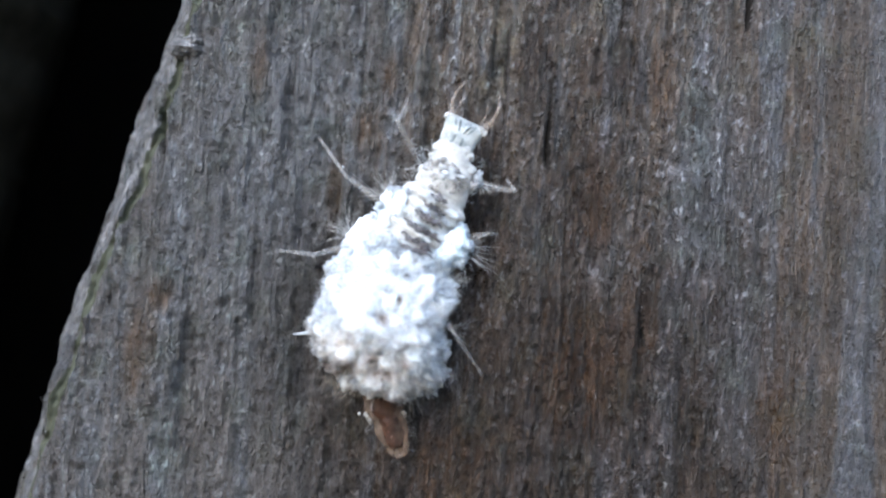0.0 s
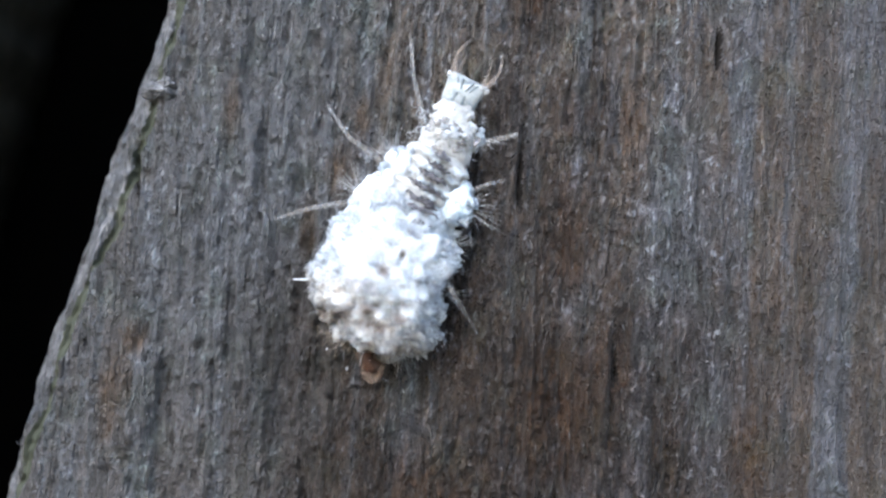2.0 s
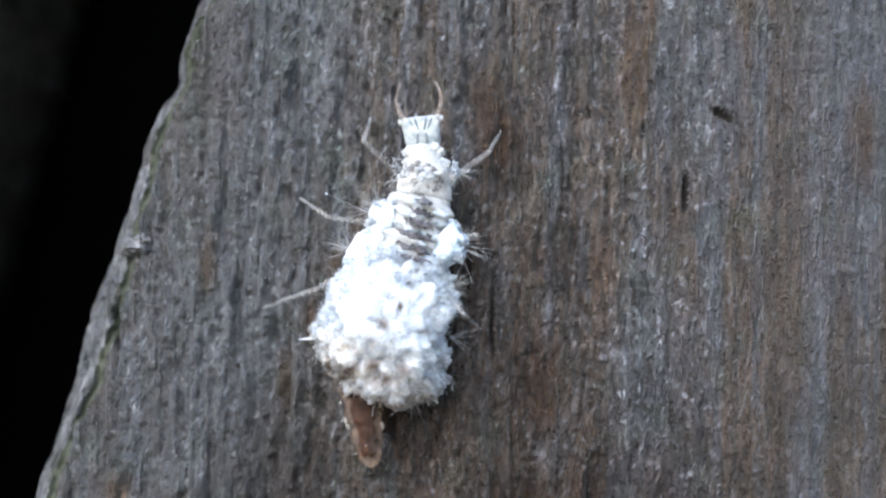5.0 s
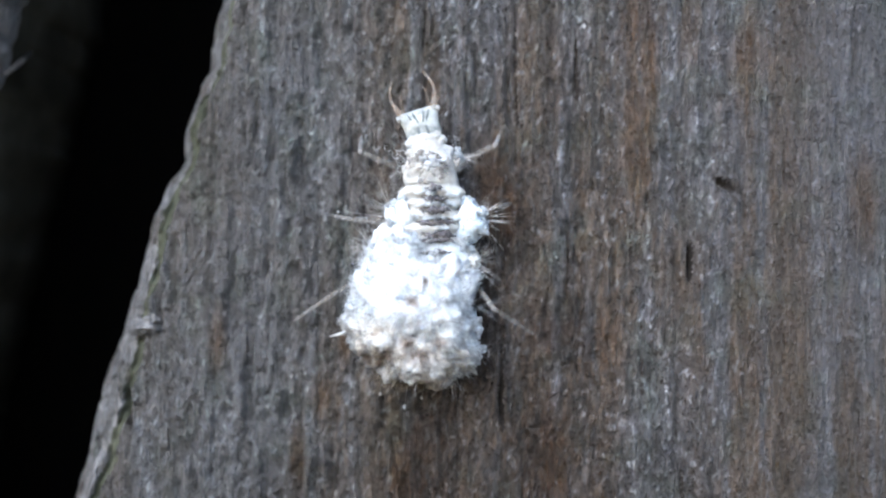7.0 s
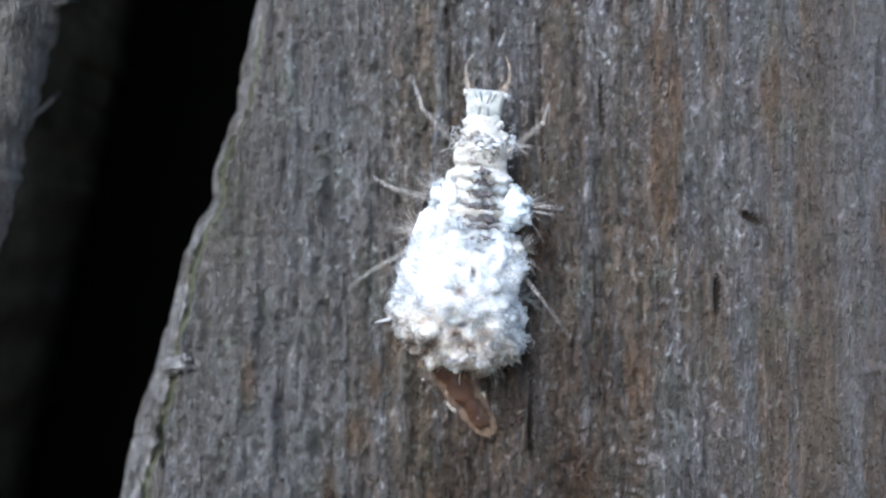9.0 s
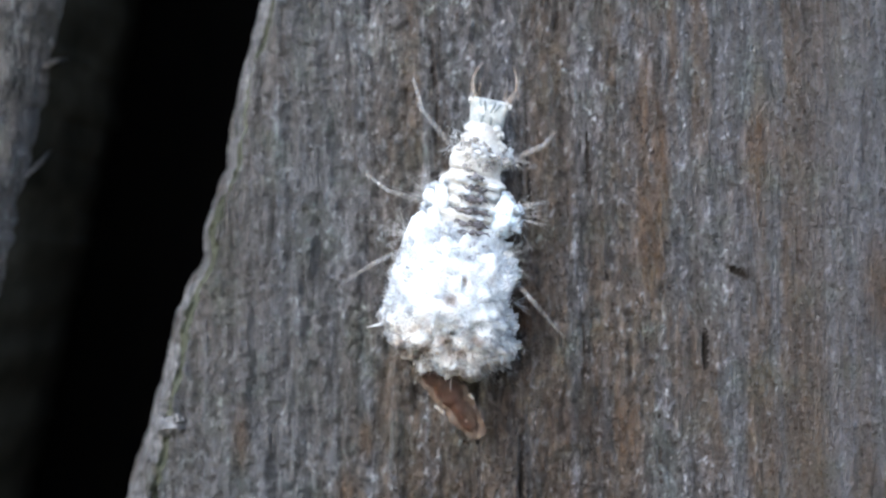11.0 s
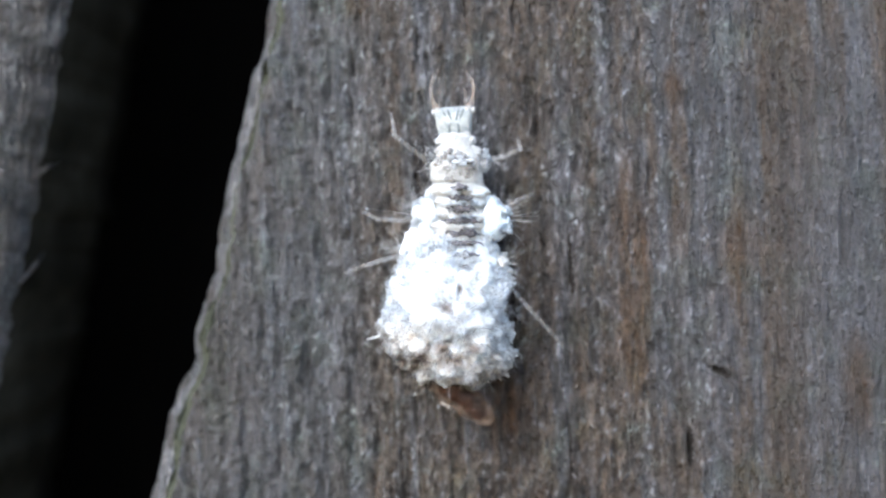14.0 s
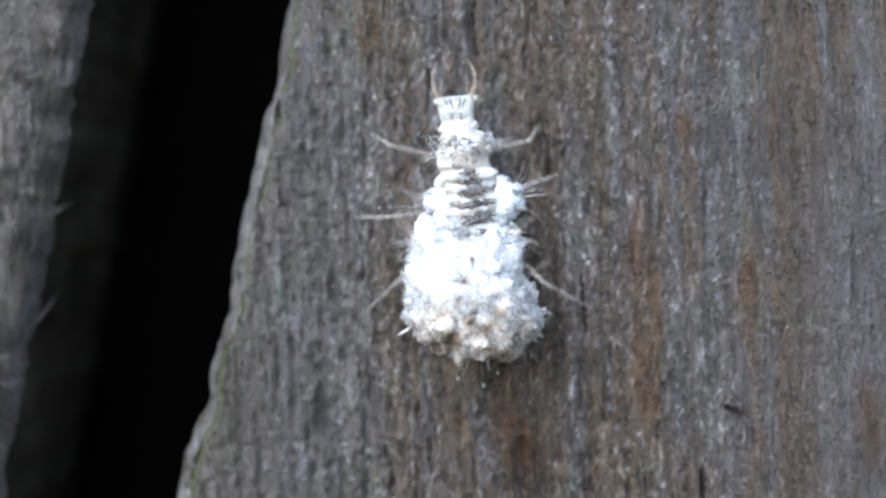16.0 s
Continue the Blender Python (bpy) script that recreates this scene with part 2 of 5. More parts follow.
# silvery columns, weathered the most
SILVER = [(-17.5, 4.0, 4.0, 12.0, 0), (4.7, -4.4, 1.0, 3.2, 0), (5.6, -8.5, 0.8, 2.5, 0), (-6.0, -4.0, 2.2, 5.5, 8), (-3.4, 9.5, 1.4, 3.5, 0), (-4.2, 3.6, 1.7, 4.2, 0), (9.6, 4.0, 1.5, 6.0, 0), (0.4, 7.5, 0.8, 3.0, 0), (5.6, 3.0, 0.5, 2.6, 0), (2.6, 7.0, 0.5, 3.0, 0)]
# darker brown wood in the same columns, with some of the larva's shade painted in
DARK_PATCHES = [(1.2, -9.8, 2.6, 3.2, 0), (1.6, -4.6, 1.3, 2.6, 0), (-1.2, -5.5, 1.5, 3.0, 0), (4.5, -11.5, 2.5, 2.0, 0), (0.8, 1.2, 0.7, 1.8, 0), (0.4, -1.5, 0.5, 1.8, 0), (2.3, -1.8, 0.9, 1.6, 0), (-3.2, -10.5, 2.4, 3.2, 0), (3.5, -9.5, 4.0, 4.5, 0), (0.0, -12, 5, 3, 0), (-4.6, -8.0, 1.8, 3.0, 0), (1.2, -8.0, 2.4, 2.2, 0)]
WOOD = weathered_wood()
# darker than the face: the gap's shade is put into the sides' colour
SIDESHADE = dark_wood("dark_wood", (0.010, 0.009, 0.006), (0.026, 0.0235, 0.017), (0.05, 0.046, 0.036))
# near-black: the depth of shade in the gap, painted onto its backing
BLACK = dark_wood("gap_shade", (0.001, 0.001, 0.001), (0.003, 0.0025, 0.002), (0.006, 0.005, 0.004))
MOSS = dark_wood("mossy_crack", (0.024, 0.026, 0.018), (0.042, 0.045, 0.032), (0.075, 0.078, 0.062))
CHECKSHADE = dark_wood("shade_in_checks", (0.008, 0.007, 0.006), (0.020, 0.017, 0.016), (0.045, 0.040, 0.038))
PALE, FRESH = pale_wood("pale_wood"), pale_wood("fresh_splinter", 1.25)


# brown hollows in the packet: x, y, half width, half height, lean
HOLLOWS = [(-0.02, 0.38, 0.2, 0.13, -25), (0.3, 0.85, 0.08, 0.14, 0), (-0.2, -0.60, 0.32, 0.16, 15), (0.62, -0.6, 0.22, 0.13, 0), (0.1, -0.95, 0.45, 0.22, 0), (-0.62, -0.9, 0.24, 0.26, -35),
           (-1.2, -1.05, 0.2, 0.25, 30), (-0.85, -1.1, 0.12, 0.24, -30)]


def packet_dirt(t, v, col):
    """Tan and brown debris towards the packet's rear, where it is dirtiest, and brown hollows."""
    sep = t.nodes.new("ShaderNodeSeparateXYZ")
    t.links.new(v, sep.inputs[0])
    n = noise_node(t, v, 1.6, 5, 0.7)
    down = math_node(t, "MULTIPLY_ADD", sep.outputs["Y"], -1.0, -0.38)
    down = math_node(t, "MULTIPLY_ADD", sep.outputs["X"], -0.22, down)
    down = math_node(t, "MINIMUM", math_node(t, "MAXIMUM", down, -0.75), 0.55)
    f = math_node(t, "ADD", down, math_node(t, "MULTIPLY_ADD", n, 4.0, -1.86))
    tan = ramp(t, noise_node(t, v, 2.4, 4, 0.75), [(0.3, (0.36, 0.295, 0.24)), (0.42, (0.58, 0.52, 0.46)), (0.54, (0.76, 0.72, 0.67)), (0.68, (0.87, 0.86, 0.85))])
    f = math_node(t, "MINIMUM", math_node(t, "MAXIMUM", f, 0.0), 0.95)
    col = mix(t, f, col, tan)
    hole = math_node(t, "MULTIPLY", spots(t, v, HOLLOWS, True), math_node(t, "MULTIPLY_ADD", n, 2.6, -0.4))
    return mix(t, math_node(t, "MINIMUM", math_node(t, "MAXIMUM", hole, 0.0), 0.9), col, (0.29, 0.235, 0.205))


FELT = wax("felted_wax", (0.40, 0.43, 0.455), (0.59, 0.625, 0.655), None, 1.0, 4.0, 1.0, 0.0006)
PACKET = wax("packet_wax", (0.64, 0.67, 0.70), (0.82, 0.845, 0.87), packet_dirt, 1.0, 4.0, 1.0, 0.0008, 0.0, 0.35)
FLUFF = wax("packet_fluff", (0.78, 0.81, 0.84), (0.90, 0.92, 0.945), packet_dirt, 0.6, 2.4, 0.28, 0.0008, 0.0, 0.4)
LACE = wax("packet_lace", (0.68, 0.71, 0.74), (0.86, 0.885, 0.91), packet_dirt, 1.0, 2.4, 0.92, 0.0008, 9.0, 0.45)
WHITELACE = wax("white_lace", (0.62, 0.65, 0.68), (0.80, 0.83, 0.86), None, 1.0, 2.4, 0.92, 0.0008, 9.0, 0.45)
WHITE = wax("white_wax", (0.50, 0.52, 0.53), (0.72, 0.74, 0.76), None, 0.8, 3.0, 0.9, 0.0005)
COTTON = wax("white_fluff", (0.78, 0.81, 0.84), (0.90, 0.92, 0.95), None, 0.6, 3.0, 0.34, 0.0008)
CREAM = wax("cream_skin", (0.27, 0.265, 0.25), (0.47, 0.465, 0.45), None, 0.8, 3.0, 0.94, 0.0005)
HEADSKIN = wax("head_skin", (0.22, 0.245, 0.245), (0.42, 0.435, 0.425), None, 0.8, 4.0, 0.9, 0.0005)
BLUE = wax("blue_wax", (0.54, 0.65, 0.76), (0.70, 0.80, 0.89), None, 1.0, 5.0, 0.92, 0.0008, 9.0)
BLUEFELT = wax("blue_felt", (0.50, 0.61, 0.72), (0.68, 0.78, 0.87), None, 1.0, 5.0, 1.0, 0.0012)
WISP = wax("old_debris", (0.20, 0.15, 0.11), (0.46, 0.39, 0.32), None, 0.3, 3.0, 0.4)
DARK = wax("dark_skin", (0.022, 0.020, 0.024), (0.10, 0.093, 0.103), None, 0.3, 5.0, 0.92, 0.0003, 6.0)
MARK = wax("head_marking", (0.07, 0.085, 0.09), (0.17, 0.19, 0.195), None, 0.2, 6.0)
LIMB = wax("limb_skin", (0.22, 0.21, 0.20), (0.42, 0.41, 0.40), None, 0.4, 4.0, 0.21)
GREY = wax("grey_skin", (0.12, 0.11, 0.11), (0.34, 0.32, 0.31), None, 0.4, 6.0, 0.5, 0.0003, 5.0)
JAW = wax("jaw_horn", (0.28, 0.22, 0.17), (0.48, 0.41, 0.36), None, 0.3, 2.0, 0.24)
HAIR = wax("bristle", (0.62, 0.61, 0.60), (0.80, 0.80, 0.80), None, 0.2, 4.0, 0.4)
TAIL = wax("tail_skin", (0.009, 0.0036, 0.002), (0.042, 0.0145, 0.006), None, 0.2, 2.6, 0.85, 0.0002, 3.0)
TAILFLANGE = wax("tail_flange", (0.28, 0.24, 0.20), (0.50, 0.46, 0.41), None, 0.4, 4.0, 0.45)
TAILRIM = wax("tail_rim", (0.07, 0.042, 0.028), (0.19, 0.135, 0.10), None, 0.4, 3.0, 0.42)


# ---- the planks ----
def lattice(seed, w=257):
    return np.random.RandomState(seed).rand(w, w)


def vnoise(x, z, seed):
    """Smooth value noise on arrays."""
    g = lattice(seed)
    xi, zi = np.floor(x).astype(int), np.floor(z).astype(int)
    fx, fz = x - xi, z - zi
    fx, fz = fx * fx * (3 - 2 * fx), fz * fz * (3 - 2 * fz)
    a, b = g[xi % 257, zi % 257], g[(xi + 1) % 257, zi % 257]
    c, d = g[xi % 257, (zi + 1) % 257], g[(xi + 1) % 257, (zi + 1) % 257]
    return (a * (1 - fx) + b * fx) * (1 - fz) + (c * (1 - fx) + d * fx) * fz


# checks in the face: x, z, half width, half height, lean, depth; then dents and a knob
CHECKS = [(-0.36, -2.2, 0.05, 2.4, 0, 0.3), (-1.98, -0.4, 0.05, 1.2, 1, 0.25), (0.75, -3.5, 0.06, 0.7, 0, 0.3), (0.71, -2.9, 0.05, 1.2, 0, 0.28), (2.61, 5.0, 0.06, 1.0, -1, 0.3),
          (0.2, 12.3, 0.06, 1.2, 0, 0.25), (1.94, 8.9, 0.06, 0.8, 0, 0.25), (5.5, 0.1, 0.05, 0.5, 0, 0.25), (5.5, 0.9, 0.05, 2.0, 1, 0.15), (3.2, -7.6, 0.05, 1.5, 0, 0.2),
          (-3.1, 3.8, 0.04, 1.3, 0, 0.2), (1.1, 5.0, 0.05, 2.2, 0, 0.22), (-1.2, 7.0, 0.04, 1.5, 0, 0.2), (2.4, 0.2, 0.05, 1.3, 0, 0.25), (-2.7, -7.5, 0.05, 1.6, 0, 0.2)]
DENTS = [(6.45, 2.02, 0.38, 0.085, 33, 0.27), (6.26, 2.14, 0.18, 0.10, 25, 0.18), (2.84, 2.2, 0.17, 0.15, 0, -0.16), (3.02, 2.1, 0.05, 0.22, -15, 0.26), (3.09, -4.55, 0.13, 0.14, 0, 0.16), (6.04, -5.97, 0.14, 0.16, 0, 0.16), (6.5, 1.42, 0.2, 0.3, 0, -0.1), (6.74, 1.4, 0.06, 0.3, 0, 0.12),
          (2.62, 2.1, 0.05, 0.2, 10, 0.15)]


def relief(x, z, seed):
    """Height of the weathered face in millimetres: raised fibres, checks, fuzz."""
    xb = x + 0.35 * vnoise(x * 0.25, z * 0.22, seed + 9) + 0.06 * vnoise(x * 1.5, z * 0.9, seed + 10)
    h = 0.10 * (vnoise(xb * 1.3, z * 0.11, seed) - 0.5) + 0.07 * (vnoise(xb * 3.1, z * 0.28, seed + 1) - 0.5)
    h += 0.12 * (vnoise(xb * 4.4, z * 0.8, seed + 2) - 0.5) + 0.11 * (vnoise(xb * 7.5, z * 1.9, seed + 3) - 0.5)
    for k, (fx, fz, a) in enumerate(((1.7, 0.14, 0.05), (3.1, 0.24, 0.045), (0.8, 0.07, 0.04))):
        step = np.clip((vnoise(xb * fx, z * fz, seed + 12 + k) - 0.47) / 0.06, 0, 1)
        h += a * (step * step * (3 - 2 * step) - 0.5)
    h += 0.06 * (vnoise(x * 6.0, z * 4.5, seed + 6) - 0.5) + 0.05 * (vnoise(x * 9.5, z * 8.0, seed + 7) - 0.5)
    # rough in the middle of the plank, smoother towards its far side
    rough = 2.0 - 1.0 / (1 + np.exp(-(x - 4.8) / 0.9)) + 0.5 * (vnoise(x * 0.5, z * 0.2, seed + 17) - 0.5)
    return h * rough


def drying_checks(count, seed):
    """Short splits along the grain, many of them in line with one another."""
    r = random.Random(seed)
    out = []
    while len(out) < count:
        x, z = r.uniform(-11, 11.5), r.uniform(-13.5, 14.5)
        for k in range(r.choice((1, 1, 2, 3, 5))):
            l = r.uniform(0.2, 0.9) ** 1.3
            out.append((x + r.gauss(0, 0.035), z, r.uniform(0.025, 0.05), l, r.gauss(0, 1.2), r.uniform(0.07, 0.24) * (1.0 if x < 5.5 else 0.35)))
            z += l * r.uniform(1.6, 3.2)
    return out


def cuts(x, z, marks):
    """The marks that can be told apart one by one."""
    h = 0 * x
    wob = 0.10 * (vnoise(z * 0.9, x * 0.3, 71) - 0.5)
    for cx, cz, rx, rz, lean, d in marks:
        near = np.abs(z[0] - cz) < rz * 1.7 + 0.8
        if not near.any():
            continue
        c, s = math.cos(radians(lean)), math.sin(radians(lean))
        xs, zs = (x + wob)[:, near] - cx, z[:, near] - cz
        u, v = xs * c - zs * s, xs * s + zs * c
        h[:, near] -= d * np.exp(-(u / rx) ** 2 - (v / rz) ** 4)
    return h


# chips along the edge of the plank that bears the larva: height, how far it bites in, half length
CHIPS = [(-1.3, -0.25, 0.8), (0.4, -0.12, 0.9), (2.4, -0.1, 0.6), (11.8, 0.15, 0.8), (5.2, 0.17, 0.9), (2.8, 0.17, 0.5), (1.3, -0.2, 0.7), (-0.6, -0.2, 0.9), (-2.7, -0.38, 0.9), (-4.1, -0.12, 0.6), (-8.5, -0.15, 0.7), (-10.2, -0.1, 0.9)]


def main_edge(z):
    e = -8.60 + 0.264 * z - 0.34 / (1 + np.exp((z + 3.6) / 0.4))
    for c, bite, w in CHIPS:
        e = e + bite * np.exp(-((z - c) / w) ** 2)
    return e + 0.10 * (vnoise(z * 1.7, z * 0 + 3.3, 41) - 0.5) + 0.06 * (vnoise(z * 5.5, z * 0 + 1.3, 42) - 0.5)


def main_rim(z):
    """How far in the splinter along the edge reaches."""
    return 0.60 + 0.5 * np.exp(-((z + 2.9) / 2.8) ** 2) + 0.18 * np.exp(-((z + 9) / 4) ** 2)


def far_edge(z):
    return -13.85 + 0.243 * z + 0.25 * (vnoise(z * 0.9, z * 0 + 5.1, 43) - 0.5) + 0.10 * (vnoise(z * 4.0, z * 0 + 8.2, 44) - 0.5)


def spaced(lo, hi, step, end, grow):
    """Even steps from lo to hi, then growing ones on to end."""
    a = list(np.arange(lo, hi, step))
    while a[-1] < end:
        step *= grow
        a.append(a[-1] + step)
    a[-1] = end
    return a


def plank(name, edge, side, dense, seed, rim_at, marks, label):
    """A plank 95 mm wide and 20 mm thick, its face in y = 0; side is +1 if it lies to the right of its edge."""
    us = [-1.0, -0.85, -0.7, -0.42, -0.28, -0.2, -0.1] + spaced(0.0, dense[0], dense[1], 95.0, 1.5)
    up, dn = spaced(0, 16, dense[2], 160, 1.5), spaced(0, 15, dense[2], 160, 1.5)
    zs = np.array([-v for v in dn[:0:-1]] + up)
    u, z = np.meshgrid(np.array(us), zs, indexing="ij")
    back = np.clip(-u, 0, 1)
    uu = np.clip(u, 0, None)
    x = edge(z) + side * uu
    cut = cuts(x, z, marks) if marks else 0 * x
    h = relief(x, z, seed) + cut
    fall = np.clip(1 - uu / 1.2, 0, 1)
    rim = rim_at(z) + 0.16 * (vnoise(z * 0.8, z * 0 + 2.2, seed + 20) - 0.5) + 0.14 * (vnoise(z * 2.6, z * 0 + 4.2, seed + 21) - 0.5)
    crack = np.clip(1 - np.abs(uu - rim) / 0.10, 0, 1) * (1 if marks else 0.2)
    chip = np.clip((vnoise(z * 0.5, z * 0 + 7.7, seed + 22) - 0.15) * 4, 0, 1)
    rag = vnoise(uu * 4, z * 2.2, seed + 23) - 0.5
    h = h - 1.5 * fall ** 2.4 - 0.17 * crack * chip + 0.05 * rag * np.clip(1 - uu / rim, 0, 1)
    y = -h + 20.0 * back
    # a rebate behind the lip, added so that the gap falls dark
    x = x + side * 9.0 * np.clip((back - 0.28) / 0.14, 0, 1)
    x = x + side * np.where(back > 0, 0.25 * (vnoise(y * 1.5, z * 1.2, seed + 30) - 0.2) - 0.02 * back * 20, 0)
    n, k = u.shape
    verts = np.stack([x * MM, y * MM, z * MM], -1).reshape(-1, 3)
    i = np.arange(n * k).reshape(n, k)
    quads = np.stack([i[:-1, :-1], i[1:, :-1], i[1:, 1:], i[:-1, 1:]], -1).reshape(-1, 4)
    if side < 0:
        quads = quads[:, ::-1]
    # the outer side, the ends and the back
    extra = len(verts)
    ends = [(x[-1, 0], 20, z[-1, 0]), (x[-1, -1], 20, z[-1, -1])]
    verts = np.vstack([verts, np.array(ends) * MM])
    faces = quads.tolist()
    faces.append([int(v) for v in i[-1, :]][::-1] + [extra, extra + 1])
    faces.append([int(v) for v in i[:, 0]][::-1] + [extra])
    faces.append([int(v) for v in i[:, -1]] + [extra + 1])
    faces.append([int(v) for v in i[0, :]] + [extra + 1, extra])
    me = bpy.data.meshes.new(name)
    me.from_pydata(verts.tolist(), [], faces)
    for p in me.polygons:
        p.use_smooth = len(p.vertices) == 4
    me.materials.append(WOOD)
    me.materials.append(SIDESHADE)
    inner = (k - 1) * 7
    torn = ((uu < rim) & (u >= 0) & (vnoise(uu * 2.0, z * 1.1, seed + 24) > 0.38))[:-1, :-1].reshape(-1)
    grown = ((np.abs(uu - rim) < 0.05 + 0.10 * vnoise(z * 1.3, z * 0 + 6.1, seed + 25) * chip) & (u >= 0))[:-1, :-1].reshape(-1)
    # shade in the deepest checks is painted on as dark brown; only the plank with a splinter along its edge has algae
    # in the split
    cut_shade = ((cut + 0.08 * (vnoise(x * 5, z * 2, 77) - 0.5) < -0.19) & (u >= 0))[:-1, :-1].reshape(-1)
    if not marks:
        grown, torn = grown & False, torn & False
    me.materials.append(PALE)
    me.materials.append(MOSS)
    me.materials.append(CHECKSHADE)
    me.polygons.foreach_set("material_index", [1 if q < inner or q >= len(quads) else 3 if grown[q] else 4 if cut_shade[q] else 2 if torn[q] else 0 for q in range(len(faces))])
    return tagged(new(name, me), label, "plank", "planks of the wall", "structure")


plank("wall_plank_1", main_edge, 1, (22.0, 0.05, 0.06), 11, main_rim, CHECKS + DENTS + drying_checks(420, 4), "grey weathered wooden plank with a splintered edge")
plank("wall_plank_2", far_edge, -1, (2.5, 0.1, 0.12), 60, lambda z: 0.5 + 0 * z, None, "grey weathered wooden plank beyond a dark gap")



def loose_fibres(parent, count, seed):
    """Tiny slivers lifted from the face, all along the grain."""
    g = np.random.RandomState(seed)
    x, z = g.uniform(-12, 11.5, count), g.uniform(-13.5, 14.5, count)
    keep = x > main_edge(z) + 0.5
    x, z = x[keep], z[keep]
    n = len(x)
    half, lean, r = g.uniform(0.03, 0.12, n), g.normal(0, 0.3, n), g.uniform(0.008, 0.02, n)
    lift = g.uniform(-0.01, 0.05, n)
    verts = []
    for f, thick, up in ((-1, 0.4, -0.02), (0, 1.0, 0.02), (1, 0.2, 0.0)):
        px, pz = x + f * half * np.sin(lean), z + f * half * np.cos(lean)
        h = relief(px, pz, 11) + up + lift * (f > 0)
        for a in (0.5, 2.6, 4.7):
            verts.append(np.stack([px + r * thick * math.cos(a), -h - r * thick * math.sin(a), pz], -1))
    v = np.stack(verts, 1).reshape(-1, 3) * MM
    faces = []
    for b in range(0, n * 9, 9):
        for i in (0, 3):
            for k in range(3):
                faces.append((b + i + k, b + i + (k + 1) % 3, b + i + 3 + (k + 1) % 3, b + i + 3 + k))
    me = bpy.data.meshes.new("wood_fibre")
    me.from_pydata(v.tolist(), [], faces)
    me.materials.append(PALE)
    ob = new("wood_fibre", me)
    ob.parent = parent
    return tagged(ob, "loose grey slivers of wood", "", "", "stuff")


loose_fibres(bpy.data.objects["wall_plank_1"], 2200, 8)
for pts in (((-12.5, 1.3, 5.2), (-12.36, 1.9, 5.65), (-12.3, 2.5, 6.05)), ((-11.84, 1.0, 8.1), (-11.74, 1.6, 8.4), (-11.7, 2.4, 8.6))):
    bm = bmesh.new()
    tube(bm, pts, [0.05, 0.08, 0.02], 7)
    part("splinter", bm, WOOD, bpy.data.objects["wall_plank_2"], "pale splinter on the shaded side")

bm = bmesh.new()
lump(bm, (-8.32, 0.18, -1.52), (0.42, 0.42, 0.26), 31, 0.35, 1.6, 4)
lump(bm, (-8.14, 0.10, -1.34), (0.26, 0.26, 0.14), 32, 0.4, 1.6, 4)
part("splinter", bm, FRESH, bpy.data.objects["wall_plank_1"], "pale torn knob on the plank's edge")

# an unseen backing, added behind the planks so that the gap stays black
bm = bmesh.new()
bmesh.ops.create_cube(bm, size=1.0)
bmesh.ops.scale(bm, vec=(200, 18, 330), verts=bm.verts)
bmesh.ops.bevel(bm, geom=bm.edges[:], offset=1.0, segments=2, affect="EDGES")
backing = part("gap_backing", bm, BLACK, None, "added near-black backing that keeps the gap between the planks dark", mm(-10, 30.5, 0), False)
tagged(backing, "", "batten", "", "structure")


# ---- the larva; local x across, y ahead, z out of the plank ----
S = 0.01373


def at(px, py, h):
    """Local place from the larva's own plan, whose unit is 0.0137 mm, x to the right and y to the tail."""
    return Vector(((px - 735) * S, (560 - py) * S, h))


SHOULDER = at(742, 458, 0.9)
WAIST, COLLAR, NECK, BROW = at(755, 405, 0.9), at(765, 318, 0.9), at(752, 242, 0.8), at(737, 191, 0.7)
larva = tagged(new("lacewing_larva"), "pale lacewing larva carrying white waxy debris up a plank", "insect larva")
parts, legs, shins = {}, {}, {}
rnd = random.Random(5)


OUTLINE = [(-1.52, -0.1, 0.85, 0.35), (-1.38, -0.7, 1.16, 0.6), (-1.12, -1.16, 1.32, 0.85), (-0.66, -1.52, 1.38, 1.0), (0.0, -1.60, 1.32, 1.06), (0.6, -1.47, 1.25, 1.02),
           (1.2, -1.24, 1.25, 0.88), (1.6, -0.97, 1.1, 0.74), (1.98, -0.7, 0.9, 0.5)]


def packet_surface(d):
    """Where the packet's skin lies in the direction d: widths and heights by how far along it is."""
    y = max(-1.52, min(1.98, 0.14 + 1.84 * d.y))
    for a, b in zip(OUTLINE, OUTLINE[1:]):
        if y <= b[0]:
            break
    f = (y - a[0]) / (b[0] - a[0])
    xl, xr, hh = [p + (q - p) * f for p, q in zip(a[1:], b[1:])]
    ring = math.hypot(d.x, d.z)
    c, s = (d.x / ring, d.z / ring) if ring > 1e-6 else (0, 0)
    k = min(1.0, ring * 1.9) ** 0.8
    return Vector(((xl + xr) / 2 + c * (xr - xl) / 2 * k, y, 0.14 + hh + s * hh * k))


def packet_skin(d):
    """The same with the packet's large bulges and hollows."""
    p = packet_surface(d)
    n = 0.26 * noise.noise(p * 1.2 + Vector((3, 0, 1))) + 0.24 * noise.noise(p * 2.6 + Vector((7, 1, 2)))
    if d.z > 0:
        n -= sum(0.13 * math.exp(-((p.x - h[0]) / h[2]) ** 2 - ((p.y - h[1]) / h[3]) ** 2) for h in HOLLOWS)
    return p + d * n


def any_way(r, low=0.0):
    while True:
        d = Vector((r.gauss(0, 1), r.gauss(0, 1), r.gauss(0, 1))).normalized()
        if d.z > low:
            return d


